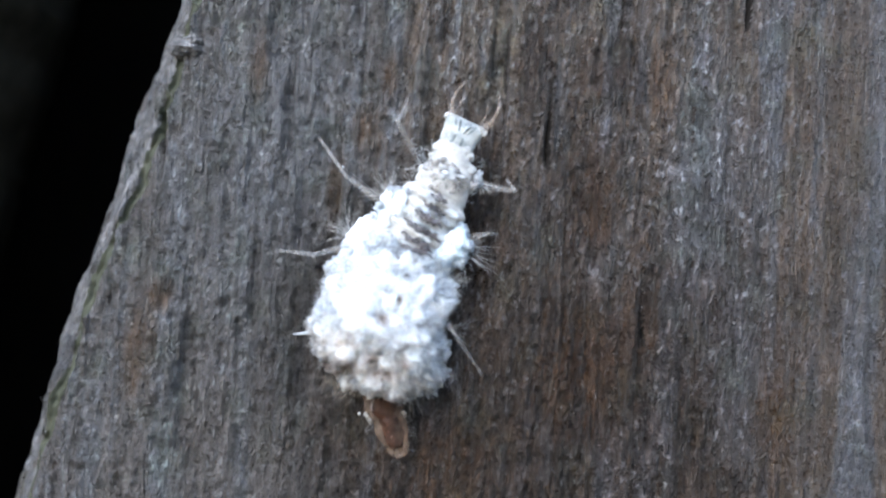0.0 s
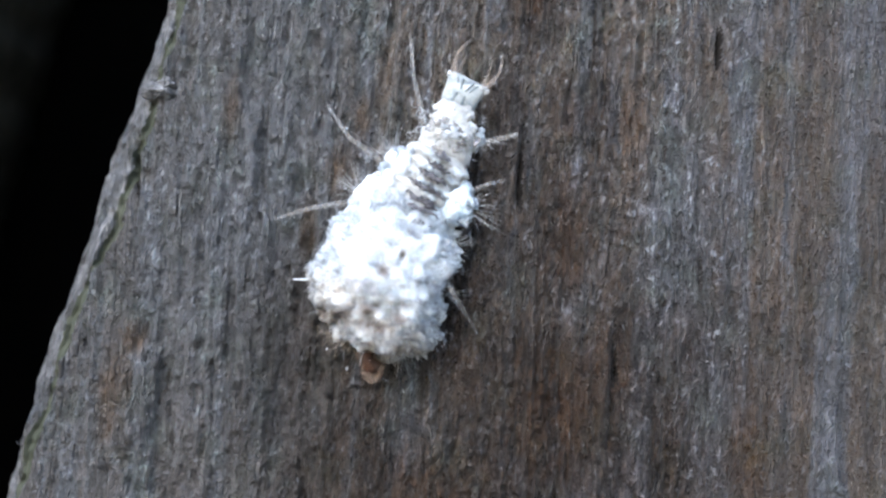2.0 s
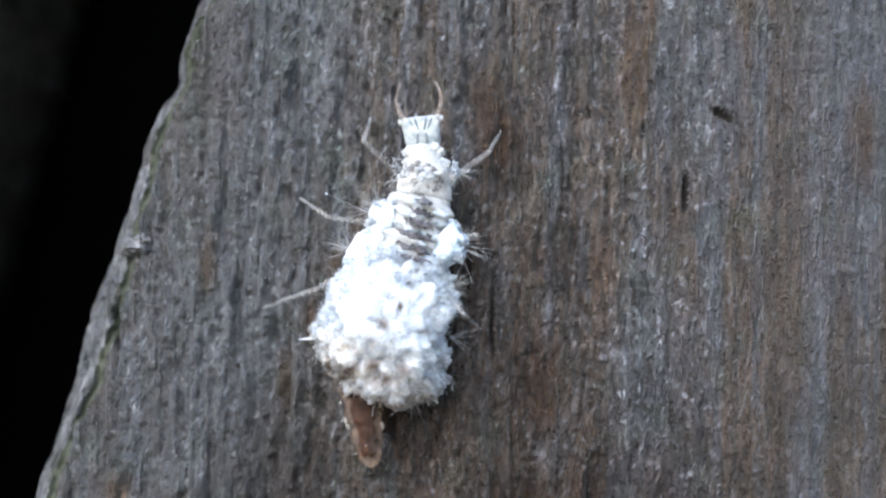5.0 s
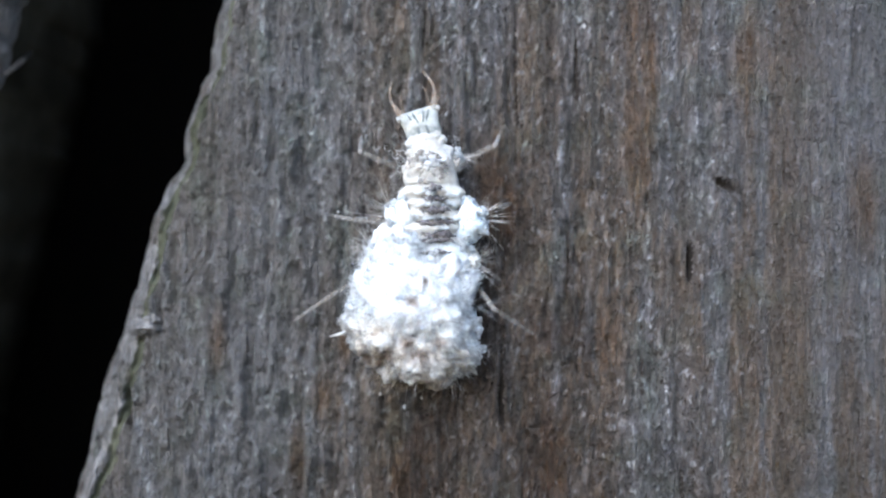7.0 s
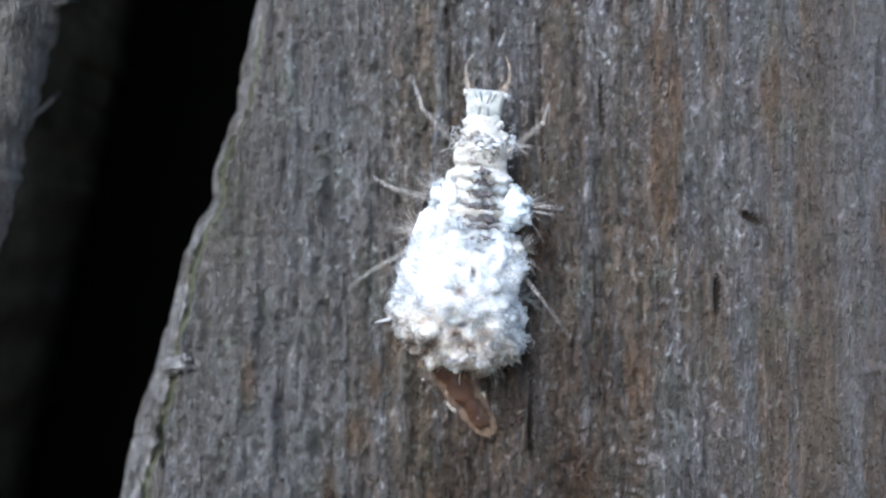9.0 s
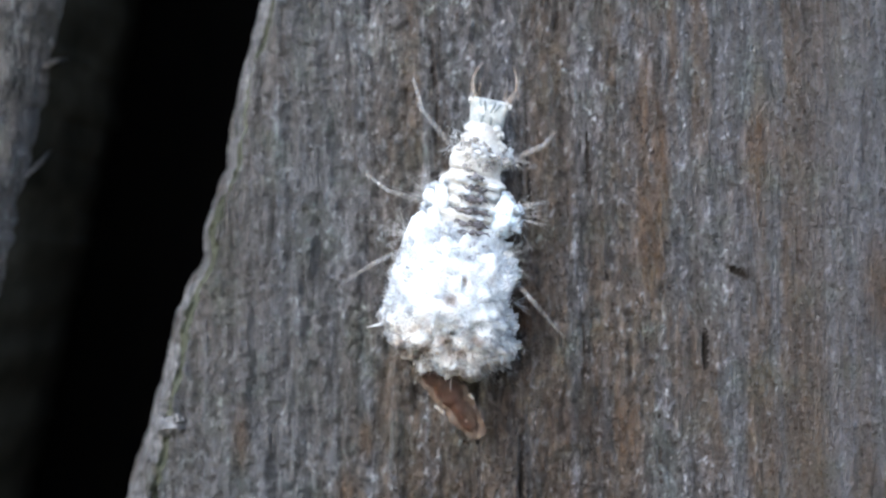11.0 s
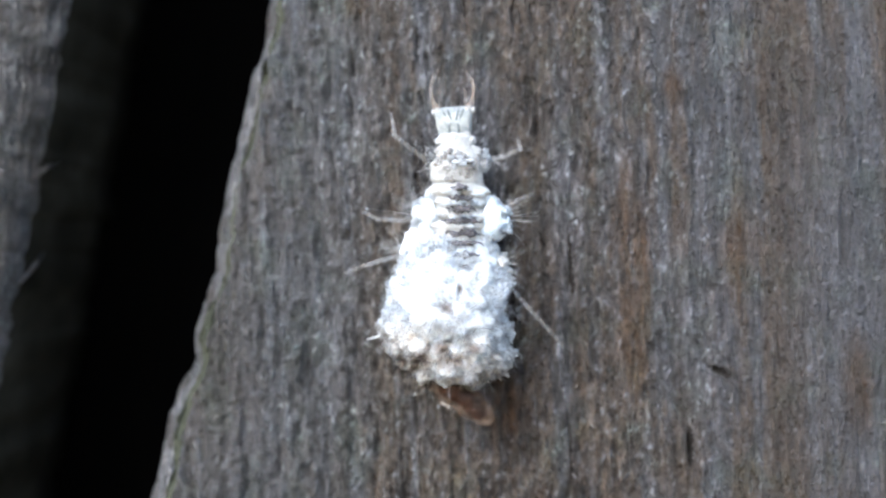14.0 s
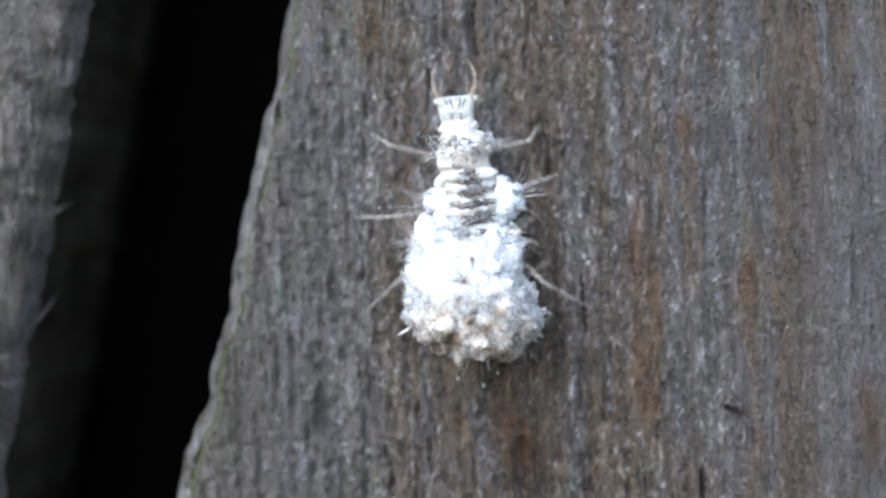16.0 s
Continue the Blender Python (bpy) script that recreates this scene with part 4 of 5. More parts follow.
def head():
    ob_at = NECK
    # drawn upright, then turned to the plan's heading
    bm = bmesh.new()
    prof = [(-0.14, 0.34, 0.2), (0.0, 0.415, 0.27), (0.12, 0.43, 0.28), (0.3, 0.445, 0.28), (0.48, 0.475, 0.26), (0.57, 0.50, 0.20), (0.66, 0.485, 0.13), (0.71, 0.43, 0.06)]
    rows = []
    for (y0, w0, h0), (y1, w1, h1) in zip(prof, prof[1:]):
        for k in range(4):
            f = k / 4
            rows.append((0, y0 + (y1 - y0) * f, w0 + (w1 - w0) * f, h0 + (h1 - h0) * f, 0))
    loft(bm, rows, 32, 0.028, 5.0, 4.0)
    for v in bm.verts:
        # the brow is hollowed between the jaws
        v.co.y -= 0.15 * math.exp(-(v.co.x / 0.24) ** 2) * max(0.0, min(1.0, (v.co.y - 0.4) / 0.3))
    turn = Matrix.Rotation(math.atan2((BROW - NECK).y, (BROW - NECK).x) - math.pi / 2, 4, "Z")
    bmesh.ops.transform(bm, matrix=turn, verts=bm.verts)
    ob = part("head", bm, HEADSKIN, larva, "cream wedge-shaped head with dark stripes", mm(*ob_at))

    def sub(name, bm, mat, label=""):
        bmesh.ops.transform(bm, matrix=turn, verts=bm.verts)
        return part(name, bm, mat, ob, label)

    # stripes lie just proud of the skin
    marks = [((-0.14, 0.62), (-0.05, 0.28)), ((0.14, 0.62), (0.05, 0.28)), ((-0.30, 0.65), (-0.13, 0.31)), ((0.30, 0.65), (0.13, 0.31)),
             ((-0.42, 0.58), (-0.30, 0.30)), ((0.42, 0.58), (0.30, 0.30)), ((-0.10, 0.27), (-0.12, -0.04)), ((0.10, 0.27), (0.12, -0.04))]
    for i, (p, q) in enumerate(marks):
        bm = bmesh.new()
        w = 0.028 if i < 4 else 0.02 if i < 6 else 0.05
        pts = []
        for k in range(6):
            f = k / 5
            x, y = p[0] + (q[0] - p[0]) * f, p[1] + (q[1] - p[1]) * f
            z = 0.262 - 0.9 * x * x - 2.2 * max(0, y - 0.42) ** 2
            pts.append((x, y, z))
        tube(bm, pts, [w * 0.5, w, w, w, w * 0.9, w * 0.4], 6)
        sub("stripe", bm, MARK, "dark stripe")
    for s in (-1, 1):
        bm = bmesh.new()
        pts = [(s * 0.36, 0.52, 0.02), (s * 0.41, 0.66, 0.03), (s * 0.46, 0.78, 0.03), (s * 0.53, 0.94, 0.02), (s * 0.55, 1.14, 0.02), (s * 0.51, 1.34, 0.0), (s * 0.43, 1.52, -0.06), (s * 0.36, 1.61, -0.1)]
        tube(bm, pts, [0.12, 0.105, 0.072, 0.046, 0.036, 0.029, 0.02, 0.008], 8)
        sub("jaw", bm, JAW, "curved translucent brown jaw")
        bm = bmesh.new()
        tube(bm, [(s * 0.3, 0.7, 0.06), (s * 0.34, 0.88, 0.1), (s * 0.33, 1.08, 0.08), (s * 0.26, 1.24, 0.02)], [0.022, 0.017, 0.012, 0.006], 6)
        sub("palp", bm, JAW, "thin pale feeler beside the jaw")
        bm = bmesh.new()
        tube(bm, [(s * 0.44, 0.62, 0.12), (s * 0.62, 0.85, 0.28), (s * 0.78, 1.15, 0.36), (s * 0.92, 1.5, 0.34)], [0.010, 0.008, 0.006, 0.003], 5)
        sub("antenna", bm, JAW, "thin pale antenna")
        bm = bmesh.new()
        lump(bm, (s * 0.5, 0.58, 0.05), (0.055, 0.075, 0.06), 7 + s, 0.4, 2, 3)
        sub("eye_bump", bm, CREAM)
    return ob


def leg(key, length):
    """Thigh and shank: a jointed leg whose shank ends in a small foot on the wood."""
    a, b = length * 0.52, length * 0.48
    bm = bmesh.new()
    tube(bm, [(0, -0.1, 0), (0, 0.1 * a, 0), (0, 0.45 * a, 0.02), (0, 0.85 * a, 0.01), (0, a, 0)], [0.085, 0.084, 0.076, 0.066, 0.056], 9)
    bmesh.ops.create_icosphere(bm, subdivisions=2, radius=0.058, matrix=Matrix.Translation((0, a, 0)))
    ob = part("leg", bm, LIMB, larva, "pale translucent jointed leg")
    bm = bmesh.new()
    tube(bm, [(0, 0, 0), (0, 0.2 * b, 0.012), (0, 0.6 * b, 0.01), (0, 0.86 * b, 0), (0, 0.93 * b, 0), (0, b, -0.01)], [0.056, 0.058, 0.045, 0.034, 0.036, 0.018], 8)
    for s in (-1, 1):
        tube(bm, [(s * 0.01, 0.97 * b, 0), (s * 0.04, 1.02 * b, 0), (s * 0.045, 1.04 * b, -0.03)], [0.014, 0.012, 0.004], 4)
    shin = part("shank", bm, LIMB, ob)
    legs[key], shins[key] = ob, shin


def abdomen_tip():
    """The tail end, drawn out behind the packet as a prop; its origin is its tip."""
    bm = bmesh.new()
    prof = [(-2.15, 0.36), (-1.9, 0.40), (-1.62, 0.36), (-1.5, 0.39), (-1.2, 0.37), (-1.03, 0.29), (-0.92, 0.33), (-0.62, 0.30), (-0.42, 0.27), (-0.26, 0.235), (-0.13, 0.19), (-0.05, 0.13), (0.0, 0.05)]
    rows = []
    for (y0, w0), (y1, w1) in zip(prof, prof[1:]):
        for k in range(3):
            w = 1.2 * (w0 + (w1 - w0) * k / 3)
            rows.append((0, y0 + (y1 - y0) * k / 3, w, w * 0.3, 0))
    loft(bm, rows, 28, 0.05, 3.4, 6.0)
    ob = part("abdomen_tip", bm, TAILRIM, larva, "brown translucent tail tip")
    bm = bmesh.new()
    core = [(x, y - 0.06, w * (0.66 + 0.07 * math.sin(y * 9) - 0.14 * math.exp(-((y + 1.0) / 0.1) ** 2)), w * 0.5, 0.03) for x, y, w, h, z in rows if y < -0.24]
    loft(bm, core, 24, 0.06, 4.0, 3.0)
    part("gut", bm, TAIL, ob, "dark brown core showing through the skin")
    bm = bmesh.new()
    lump(bm, (0.03, -0.62, 0.31), (0.015, 0.015, 0.014), 4, 0.3, 2, 2)
    part("droplet", bm, WHITE, ob)
    r = random.Random(19)
    bm = bmesh.new()
    for k in range(12):
        y, sd = r.uniform(-1.5, -0.1), r.choice((-1, 1))
        w = 0.44 * min(1, (0.1 - y) / 0.9) ** 0.5
        p = Vector((sd * w * 0.9, y, r.uniform(-0.05, 0.15)))
        tube(bm, [p, p + Vector((sd * 0.12, 0.04, 0.02)), p + Vector((sd * 0.2, 0.12, 0.0))], [0.004, 0.003, 0.002], 3)
    part("bristle_tuft", bm, HAIR, ob)
    # pale waxy flanges on the segments' sides
    bm = bmesh.new()
    for i, (x, y) in enumerate(((-0.42, -1.12), (-0.45, -1.24), (0.41, -1.0), (0.44, -1.55))):
        lump(bm, (-x, y, 0.08), (0.04, 0.08, 0.06), 260 + i, 0.9, 1.6, 3)
    part("flange", bm, TAILFLANGE, ob, "pale waxy fringe of the tail")
    return ob


parts["debris_packet"] = debris_packet()
parts["thorax"] = thorax()
parts["shoulder"] = shoulder()
parts["prothorax"] = prothorax()
parts["head"] = head()
parts["abdomen_tip"] = abdomen_tip()
for key, length in (("L1", 2.876), ("R1", 2.306), ("L2", 2.805), ("R2", 1.849), ("L3", 3.507), ("R3", 3.731)):
    leg(key, length)
for i, (x, y, h, aim, n, l, sp) in enumerate(((842, 545, 0.6, (1, 0), 9, 0.75, 0.6), (838, 610, 0.5, (1, -0.25), 9, 0.7, 0.7), (640, 495, 0.8, (-1, 0.3), 6, 0.5, 0.6),
                                              (800, 680, 0.5, (0.6, -1), 8, 0.45, 0.6), (700, 675, 0.45, (-0.4, -1), 10, 0.5, 0.7))):
    bristles("bristle_tuft", parts["debris_packet"], Vector((0, 0, 0)), at(x, y, h), aim, n, l, sp, 70 + i)


# ---- what moves ----
def motions():
    """The larva creeps up the plank; its packet rocks, the head swings, the legs step."""
    # where a part has no rows of its own for a while, it goes on with paces like those it takes at other times
    paces = ((4.5, 2.5), (5, 3), (5.5, 3.5), (6, 1.5), (8.5, 11), (9, 11.5), (9.5, 12.5), (10, 14.5))

    def creep(carried, rows):
        known = dict(rows)
        walk(carried, sorted(rows + [(t, known[like]) for t, like in paces], key=lambda row: row[0]))

    def swing(carried, rows):
        """The same for a shank, which points along its y and does not roll about it."""
        known, out, turn = dict(rows), [], None
        for t, m in sorted(rows + [(t, known[like]) for t, like in paces], key=lambda row: row[0]):
            way = m.to_3x3() @ Vector((0, 1, 0))
            turn = m.to_quaternion() if turn is None else (turn @ Vector((0, 1, 0))).rotation_difference(way) @ turn
            out.append((t, Matrix.LocRotScale(m.translation, turn, None)))
        walk(carried, out)

    walk(larva, [
        (0, wall(-2.94, -8.074, -5.8)), (0.5, wall(-2.858, -7.634, -5.6)), (1, wall(-2.924, -7.381, -10.2)), (1.5, wall(-2.539, -6.679, -13.1)),
        (2, wall(-2.423, -6.011, -13.7)), (2.5, wall(-2.506, -5.701, -13.5)), (3, wall(-1.937, -5.104, -12.3)), (3.5, wall(-1.803, -4.513, -15.3)),
        (4, wall(-1.947, -4.194, -10.3)), (6.5, wall(-1.424, -1.726, -7.2)), (7, wall(-1.369, -1.166, 0)), (7.5, wall(-1.386, -1.247, 1.6)),
        (8, wall(-1.269, -0.936, 0.9)), (10.5, wall(-0.758, 1.176, -4.8)), (11, wall(-0.873, 1.36, -3.2)), (11.5, wall(-0.843, 1.558, -3.9)),
        (12, wall(-0.843, 1.858, 2.5)), (12.5, wall(-0.686, 2.186, 0.7)), (13, wall(-0.615, 2.766, -3.6)), (13.5, wall(-0.438, 3.562, -2)),
        (14, wall(-0.506, 3.776, -2.9)), (14.5, wall(-0.604, 3.715, -2)), (15, wall(-0.421, 4.386, -1.9)), (15.5, wall(-0.25, 4.799, 1.5)),
        (16, wall(-0.206, 5.445, 10.9)),
    ])
    creep(parts["debris_packet"], [
        (0, mm(-0.021, 0.102, 0.005, 5.9, 1.2, 0)), (0.5, mm(-0.024, -0.008, 0, -0.5, 1.4, 0)), (1, mm(-0.018, -0.027, 0.001, -1.6, 1, 0)),
        (1.5, mm(-0.026, 0.014, 0, 0.8, 1.5, 0)), (2, mm(-0.014, 0.059, 0.002, 3.4, 0.8, 0)), (2.5, mm(0.009, 0.054, 0.001, 3.1, -0.5, 0)),
        (3, mm(0.013, 0.073, 0.003, 4.2, -0.8, 0)), (3.5, mm(-0.006, 0.065, 0.002, 3.7, 0.4, 0)), (4, mm(-0.016, -0.023, 0, -1.3, 0.9, 0)),
        (6.5, mm(-0.014, 0.075, 0.003, 4.3, 0.8, 0)), (7, mm(0, -0.001, 0, -0.1, 0, 0)), (7.5, mm(0.053, -0.088, 0.005, -5.1, -3, 0)),
        (8, mm(0.023, -0.047, 0.001, -2.7, -1.3, 0)), (10.5, mm(-0.006, 0.088, 0.004, 5, 0.3, 0)), (11, mm(-0.015, 0.094, 0.005, 5.4, 0.9, 0)),
        (11.5, mm(-0.015, 0.042, 0.001, 2.4, 0.9, 0)), (12, mm(0.011, -0.067, 0.002, -3.8, -0.7, 0)), (12.5, mm(0.028, -0.064, 0.002, -3.7, -1.6, 0)),
        (13, mm(0.005, 0.009, 0, 0.5, -0.3, 0)), (13.5, mm(0.013, 0.036, 0.001, 2, -0.8, 0)), (14, mm(-0.003, 0.028, 0, 1.6, 0.2, 0)),
        (14.5, mm(-0.003, 0.014, 0, 0.8, 0.2, 0)), (15, mm(-0.006, 0.028, 0, 1.6, 0.3, 0)), (15.5, mm(0.017, 0.039, 0.001, 2.2, -1, 0)),
        (16, mm(0.036, -0.048, 0.002, -2.8, -2.1, 0)),
    ])
    creep(parts["shoulder"], [
        (0, mm(-0.041, 1.583, 0.9, 0, 0, -11.6)), (0.5, mm(-0.029, 1.489, 0.9, 0, 0, -11.8)), (1, mm(-0.021, 1.464, 0.9, 0, 0, -9.1)),
        (1.5, mm(-0.036, 1.493, 0.9, 0, 0, -3.9)), (2, mm(-0.078, 1.546, 0.9, 0, 0, -7.5)), (2.5, mm(-0.06, 1.555, 0.9, 0, 0, -7.3)),
        (3, mm(-0.073, 1.537, 0.9, 0, 0, -4.3)), (3.5, mm(-0.039, 1.51, 0.9, 0, 0, -3.6)), (4, mm(0.027, 1.5, 0.9, 0, 0, -4.5)),
        (6.5, mm(-0.032, 1.461, 0.9, 0, 0, 1.3)), (7, mm(0.097, 1.393, 0.9, 0, 0, -0.1)), (7.5, mm(0.063, 1.47, 0.9, 0, 0, -4.4)),
        (8, mm(0.042, 1.488, 0.9, 0, 0, -5.7)), (10.5, mm(-0.052, 1.557, 0.9, 0, 0, -6.4)), (11, mm(-0.02, 1.516, 0.9, 0, 0, -4.7)),
        (11.5, mm(0.02, 1.478, 0.9, 0, 0, -2.9)), (12, mm(0.102, 1.403, 0.9, 0, 0, -5.5)), (12.5, mm(0.061, 1.413, 0.9, 0, 0, -3.6)),
        (13, mm(0.032, 1.44, 0.9, 0, 0, -1.1)), (13.5, mm(-0.027, 1.513, 0.9, 0, 0, -2.2)), (14, mm(-0.014, 1.506, 0.9, 0, 0, -0.5)),
        (14.5, mm(-0.007, 1.51, 0.9, 0, 0, -2.5)), (15, mm(0.012, 1.48, 0.9, 0, 0, 0.8)), (15.5, mm(-0.005, 1.48, 0.9, 0, 0, 2)),
        (16, mm(0.104, 1.388, 0.9, 0, 0, -3.2)),
    ])
    creep(parts["thorax"], [
        (0, mm(0.272, 2.365, 0.9, 0, 0, -23.1)), (0.5, mm(0.302, 2.172, 0.9, 0, 0, -23.6)), (1, mm(0.26, 2.163, 0.9, 0, 0, -18.3)),
        (1.5, mm(0.108, 2.282, 0.9, 0, 0, -7.9)), (2, mm(0.108, 2.349, 0.9, 0, 0, -14.9)), (2.5, mm(0.14, 2.369, 0.9, 0, 0, -14.6)),
        (3, mm(0.044, 2.367, 0.9, 0, 0, -8.6)), (3.5, mm(0.094, 2.32, 0.9, 0, 0, -7.2)), (4, mm(0.249, 2.291, 0.9, 0, 0, -9.1)),
        (6.5, mm(-0.014, 2.257, 0.9, 0, 0, 2.6)), (7, mm(0.281, 2.112, 0.9, 0, 0, -0.3)), (7.5, mm(0.319, 2.23, 0.9, 0, 0, -8.9)),
        (8, mm(0.307, 2.253, 0.9, 0, 0, -11.4)), (10.5, mm(0.135, 2.383, 0.9, 0, 0, -12.8)), (11, mm(0.158, 2.321, 0.9, 0, 0, -9.4)),
        (11.5, mm(0.195, 2.261, 0.9, 0, 0, -5.8)), (12, mm(0.422, 2.087, 0.9, 0, 0, -11)), (12.5, mm(0.293, 2.125, 0.9, 0, 0, -7.2)),
        (13, mm(0.176, 2.199, 0.9, 0, 0, -2.3)), (13.5, mm(0.084, 2.337, 0.9, 0, 0, -4.5)), (14, mm(0.068, 2.337, 0.9, 0, 0, -1)),
        (14.5, mm(0.131, 2.329, 0.9, 0, 0, -5)), (15, mm(0.085, 2.291, 0.9, 0, 0, 1.6)), (15.5, mm(0.02, 2.299, 0.9, 0, 0, 4)),
        (16, mm(0.37, 2.08, 0.9, 0, 0, -6.3)),
    ])
    creep(parts["prothorax"], [
        (0, mm(0.869, 3.426, 0.9, 0, 0, -15.1)), (0.5, mm(0.903, 3.194, 0.9, 0, 0, -22)), (1, mm(0.759, 3.202, 0.9, 0, 0, -15.9)),
        (1.5, mm(0.381, 3.541, 0.9, 0, 0, 5.7)), (2, mm(0.549, 3.461, 0.9, 0, 0, -3.7)), (2.5, mm(0.574, 3.479, 0.9, 0, 0, -10.8)),
        (3, mm(0.344, 3.587, 0.9, 0, 0, 4.6)), (3.5, mm(0.373, 3.523, 0.9, 0, 0, 2.6)), (4, mm(0.569, 3.509, 0.9, 0, 0, -5.7)),
        (6.5, mm(0.054, 3.497, 0.9, 0, 0, 11.4)), (7, mm(0.421, 3.323, 0.9, 0, 0, 0.7)), (7.5, mm(0.642, 3.403, 0.9, 0, 0, -23.9)),
        (8, mm(0.68, 3.401, 0.9, 0, 0, -18.2)), (10.5, mm(0.533, 3.426, 0.9, 0, 0, -9.5)), (11, mm(0.492, 3.505, 0.9, 0, 0, -19.5)),
        (11.5, mm(0.452, 3.501, 0.9, 0, 0, -9.8)), (12, mm(0.79, 3.281, 0.9, 0, 0, -17.2)), (12.5, mm(0.579, 3.301, 0.9, 0, 0, -9.8)),
        (13, mm(0.362, 3.38, 0.9, 0, 0, -1.5)), (13.5, mm(0.315, 3.544, 0.9, 0, 0, -11.9)), (14, mm(0.222, 3.57, 0.9, 0, 0, -3.9)),
        (14.5, mm(0.373, 3.516, 0.9, 0, 0, -16.7)), (15, mm(0.191, 3.472, 0.9, 0, 0, -1.2)), (15.5, mm(0.068, 3.514, 0.9, 0, 0, 11.1)),
        (16, mm(0.64, 3.274, 0.9, 0, 0, -12.4)),
    ])
    creep(parts["head"], [
        (0, mm(0.975, 4.512, 0.8, 0, 0, -33.5)), (0.5, mm(1.154, 4.262, 0.8, 0, 0, -46.9)), (1, mm(0.887, 4.255, 0.8, 0, 0, -37)),
        (1.5, mm(0.075, 4.645, 0.8, 0, 0, -12.2)), (2, mm(0.459, 4.607, 0.8, 0, 0, -27.5)), (2.5, mm(0.613, 4.608, 0.8, 0, 0, -29.1)),
        (3, mm(0.058, 4.703, 0.8, 0, 0, -0.7)), (3.5, mm(0.138, 4.625, 0.8, 0, 0, -15.1)), (4, mm(0.488, 4.612, 0.8, 0, 0, -25.9)),
        (6.5, mm(-0.349, 4.547, 0.8, 0, 0, 1.1)), (7, mm(0.222, 4.393, 0.8, 0, 0, 0)), (7.5, mm(0.917, 4.499, 0.8, 0, 0, -28.6)),
        (8, mm(0.852, 4.497, 0.8, 0, 0, -36.6)), (10.5, mm(0.553, 4.434, 0.8, 0, 0, -46.8)), (11, mm(0.678, 4.583, 0.8, 0, 0, -26.6)),
        (11.5, mm(0.454, 4.613, 0.8, 0, 0, -20.9)), (12, mm(0.932, 4.369, 0.8, 0, 0, -28.4)), (12.5, mm(0.58, 4.356, 0.8, 0, 0, -21.2)),
        (13, mm(0.212, 4.424, 0.8, 0, 0, -12.5)), (13.5, mm(0.358, 4.65, 0.8, 0, 0, -21.9)), (14, mm(0.109, 4.692, 0.8, 0, 0, -12.7)),
        (14.5, mm(0.502, 4.569, 0.8, 0, 0, -30.7)), (15, mm(0.022, 4.539, 0.8, 0, 0, 6)), (15.5, mm(-0.326, 4.538, 0.8, 0, 0, 14.6)),
        (16, mm(0.69, 4.347, 0.8, 0, 0, -25.4)),
    ])
    creep(parts["abdomen_tip"], [
        (0, mm(0.878, -3.021, 0.5, -4.1, 0, -152.1)), (0.5, mm(0.371, -1.304, 0.45, -4.6, 0, -163.7)), (1, mm(0.371, -1.304, 0.45, -4.6, 0, -163.7)),
        (1.5, mm(0.371, -1.304, 0.45, -4.6, 0, -163.7)), (2, mm(0.399, -2.388, 0.5, -5.0, 0, -163.3)),
        (2.5, mm(0.664, -2.587, 0.5, -5.6, 0, -146)), (3, mm(0.188, -3.291, 0.5, -3.6, 0, -161.3)), (3.5, mm(0.396, -2.935, 0.5, -4.2, 0, -155.2)),
        (4, mm(0.371, -1.304, 0.45, -4.6, 0, -163.7)), (6.5, mm(0.366, -3.512, 0.5, -3.3, 0, -165.7)), (7, mm(0.371, -1.304, 0.45, -4.6, 0, -163.7)),
        (7.5, mm(0.371, -1.304, 0.45, -4.6, 0, -163.7)), (8, mm(0.371, -1.304, 0.45, -4.6, 0, -163.7)),
        (10.5, mm(0.782, -3.016, 0.5, -3.9, 0, -140.2)), (11, mm(0.804, -3.181, 0.5, -3.2, 0, -142.9)),
        (11.5, mm(0.848, -3.274, 0.5, -3.1, 0, -144.5)), (12, mm(0.371, -1.304, 0.45, -4.6, 0, -163.7)),
        (12.5, mm(0.371, -1.304, 0.45, -4.6, 0, -163.7)), (13, mm(0.371, -1.304, 0.45, -4.6, 0, -163.7)),
        (13.5, mm(0.99, -2.558, 0.5, -4.9, 0, -138)), (14, mm(1.077, -2.634, 0.5, -4.6, 0, -132)), (14.5, mm(1.169, -2.575, 0.5, -4.2, 0, -138)),
        (15, mm(0.974, -3.29, 0.5, -3.2, 0, -144.6)), (15.5, mm(0.55, -3.787, 0.5, -2.5, 0, -155.5)), (16, mm(0.371, -1.304, 0.45, -4.6, 0, -163.7)),
    ])
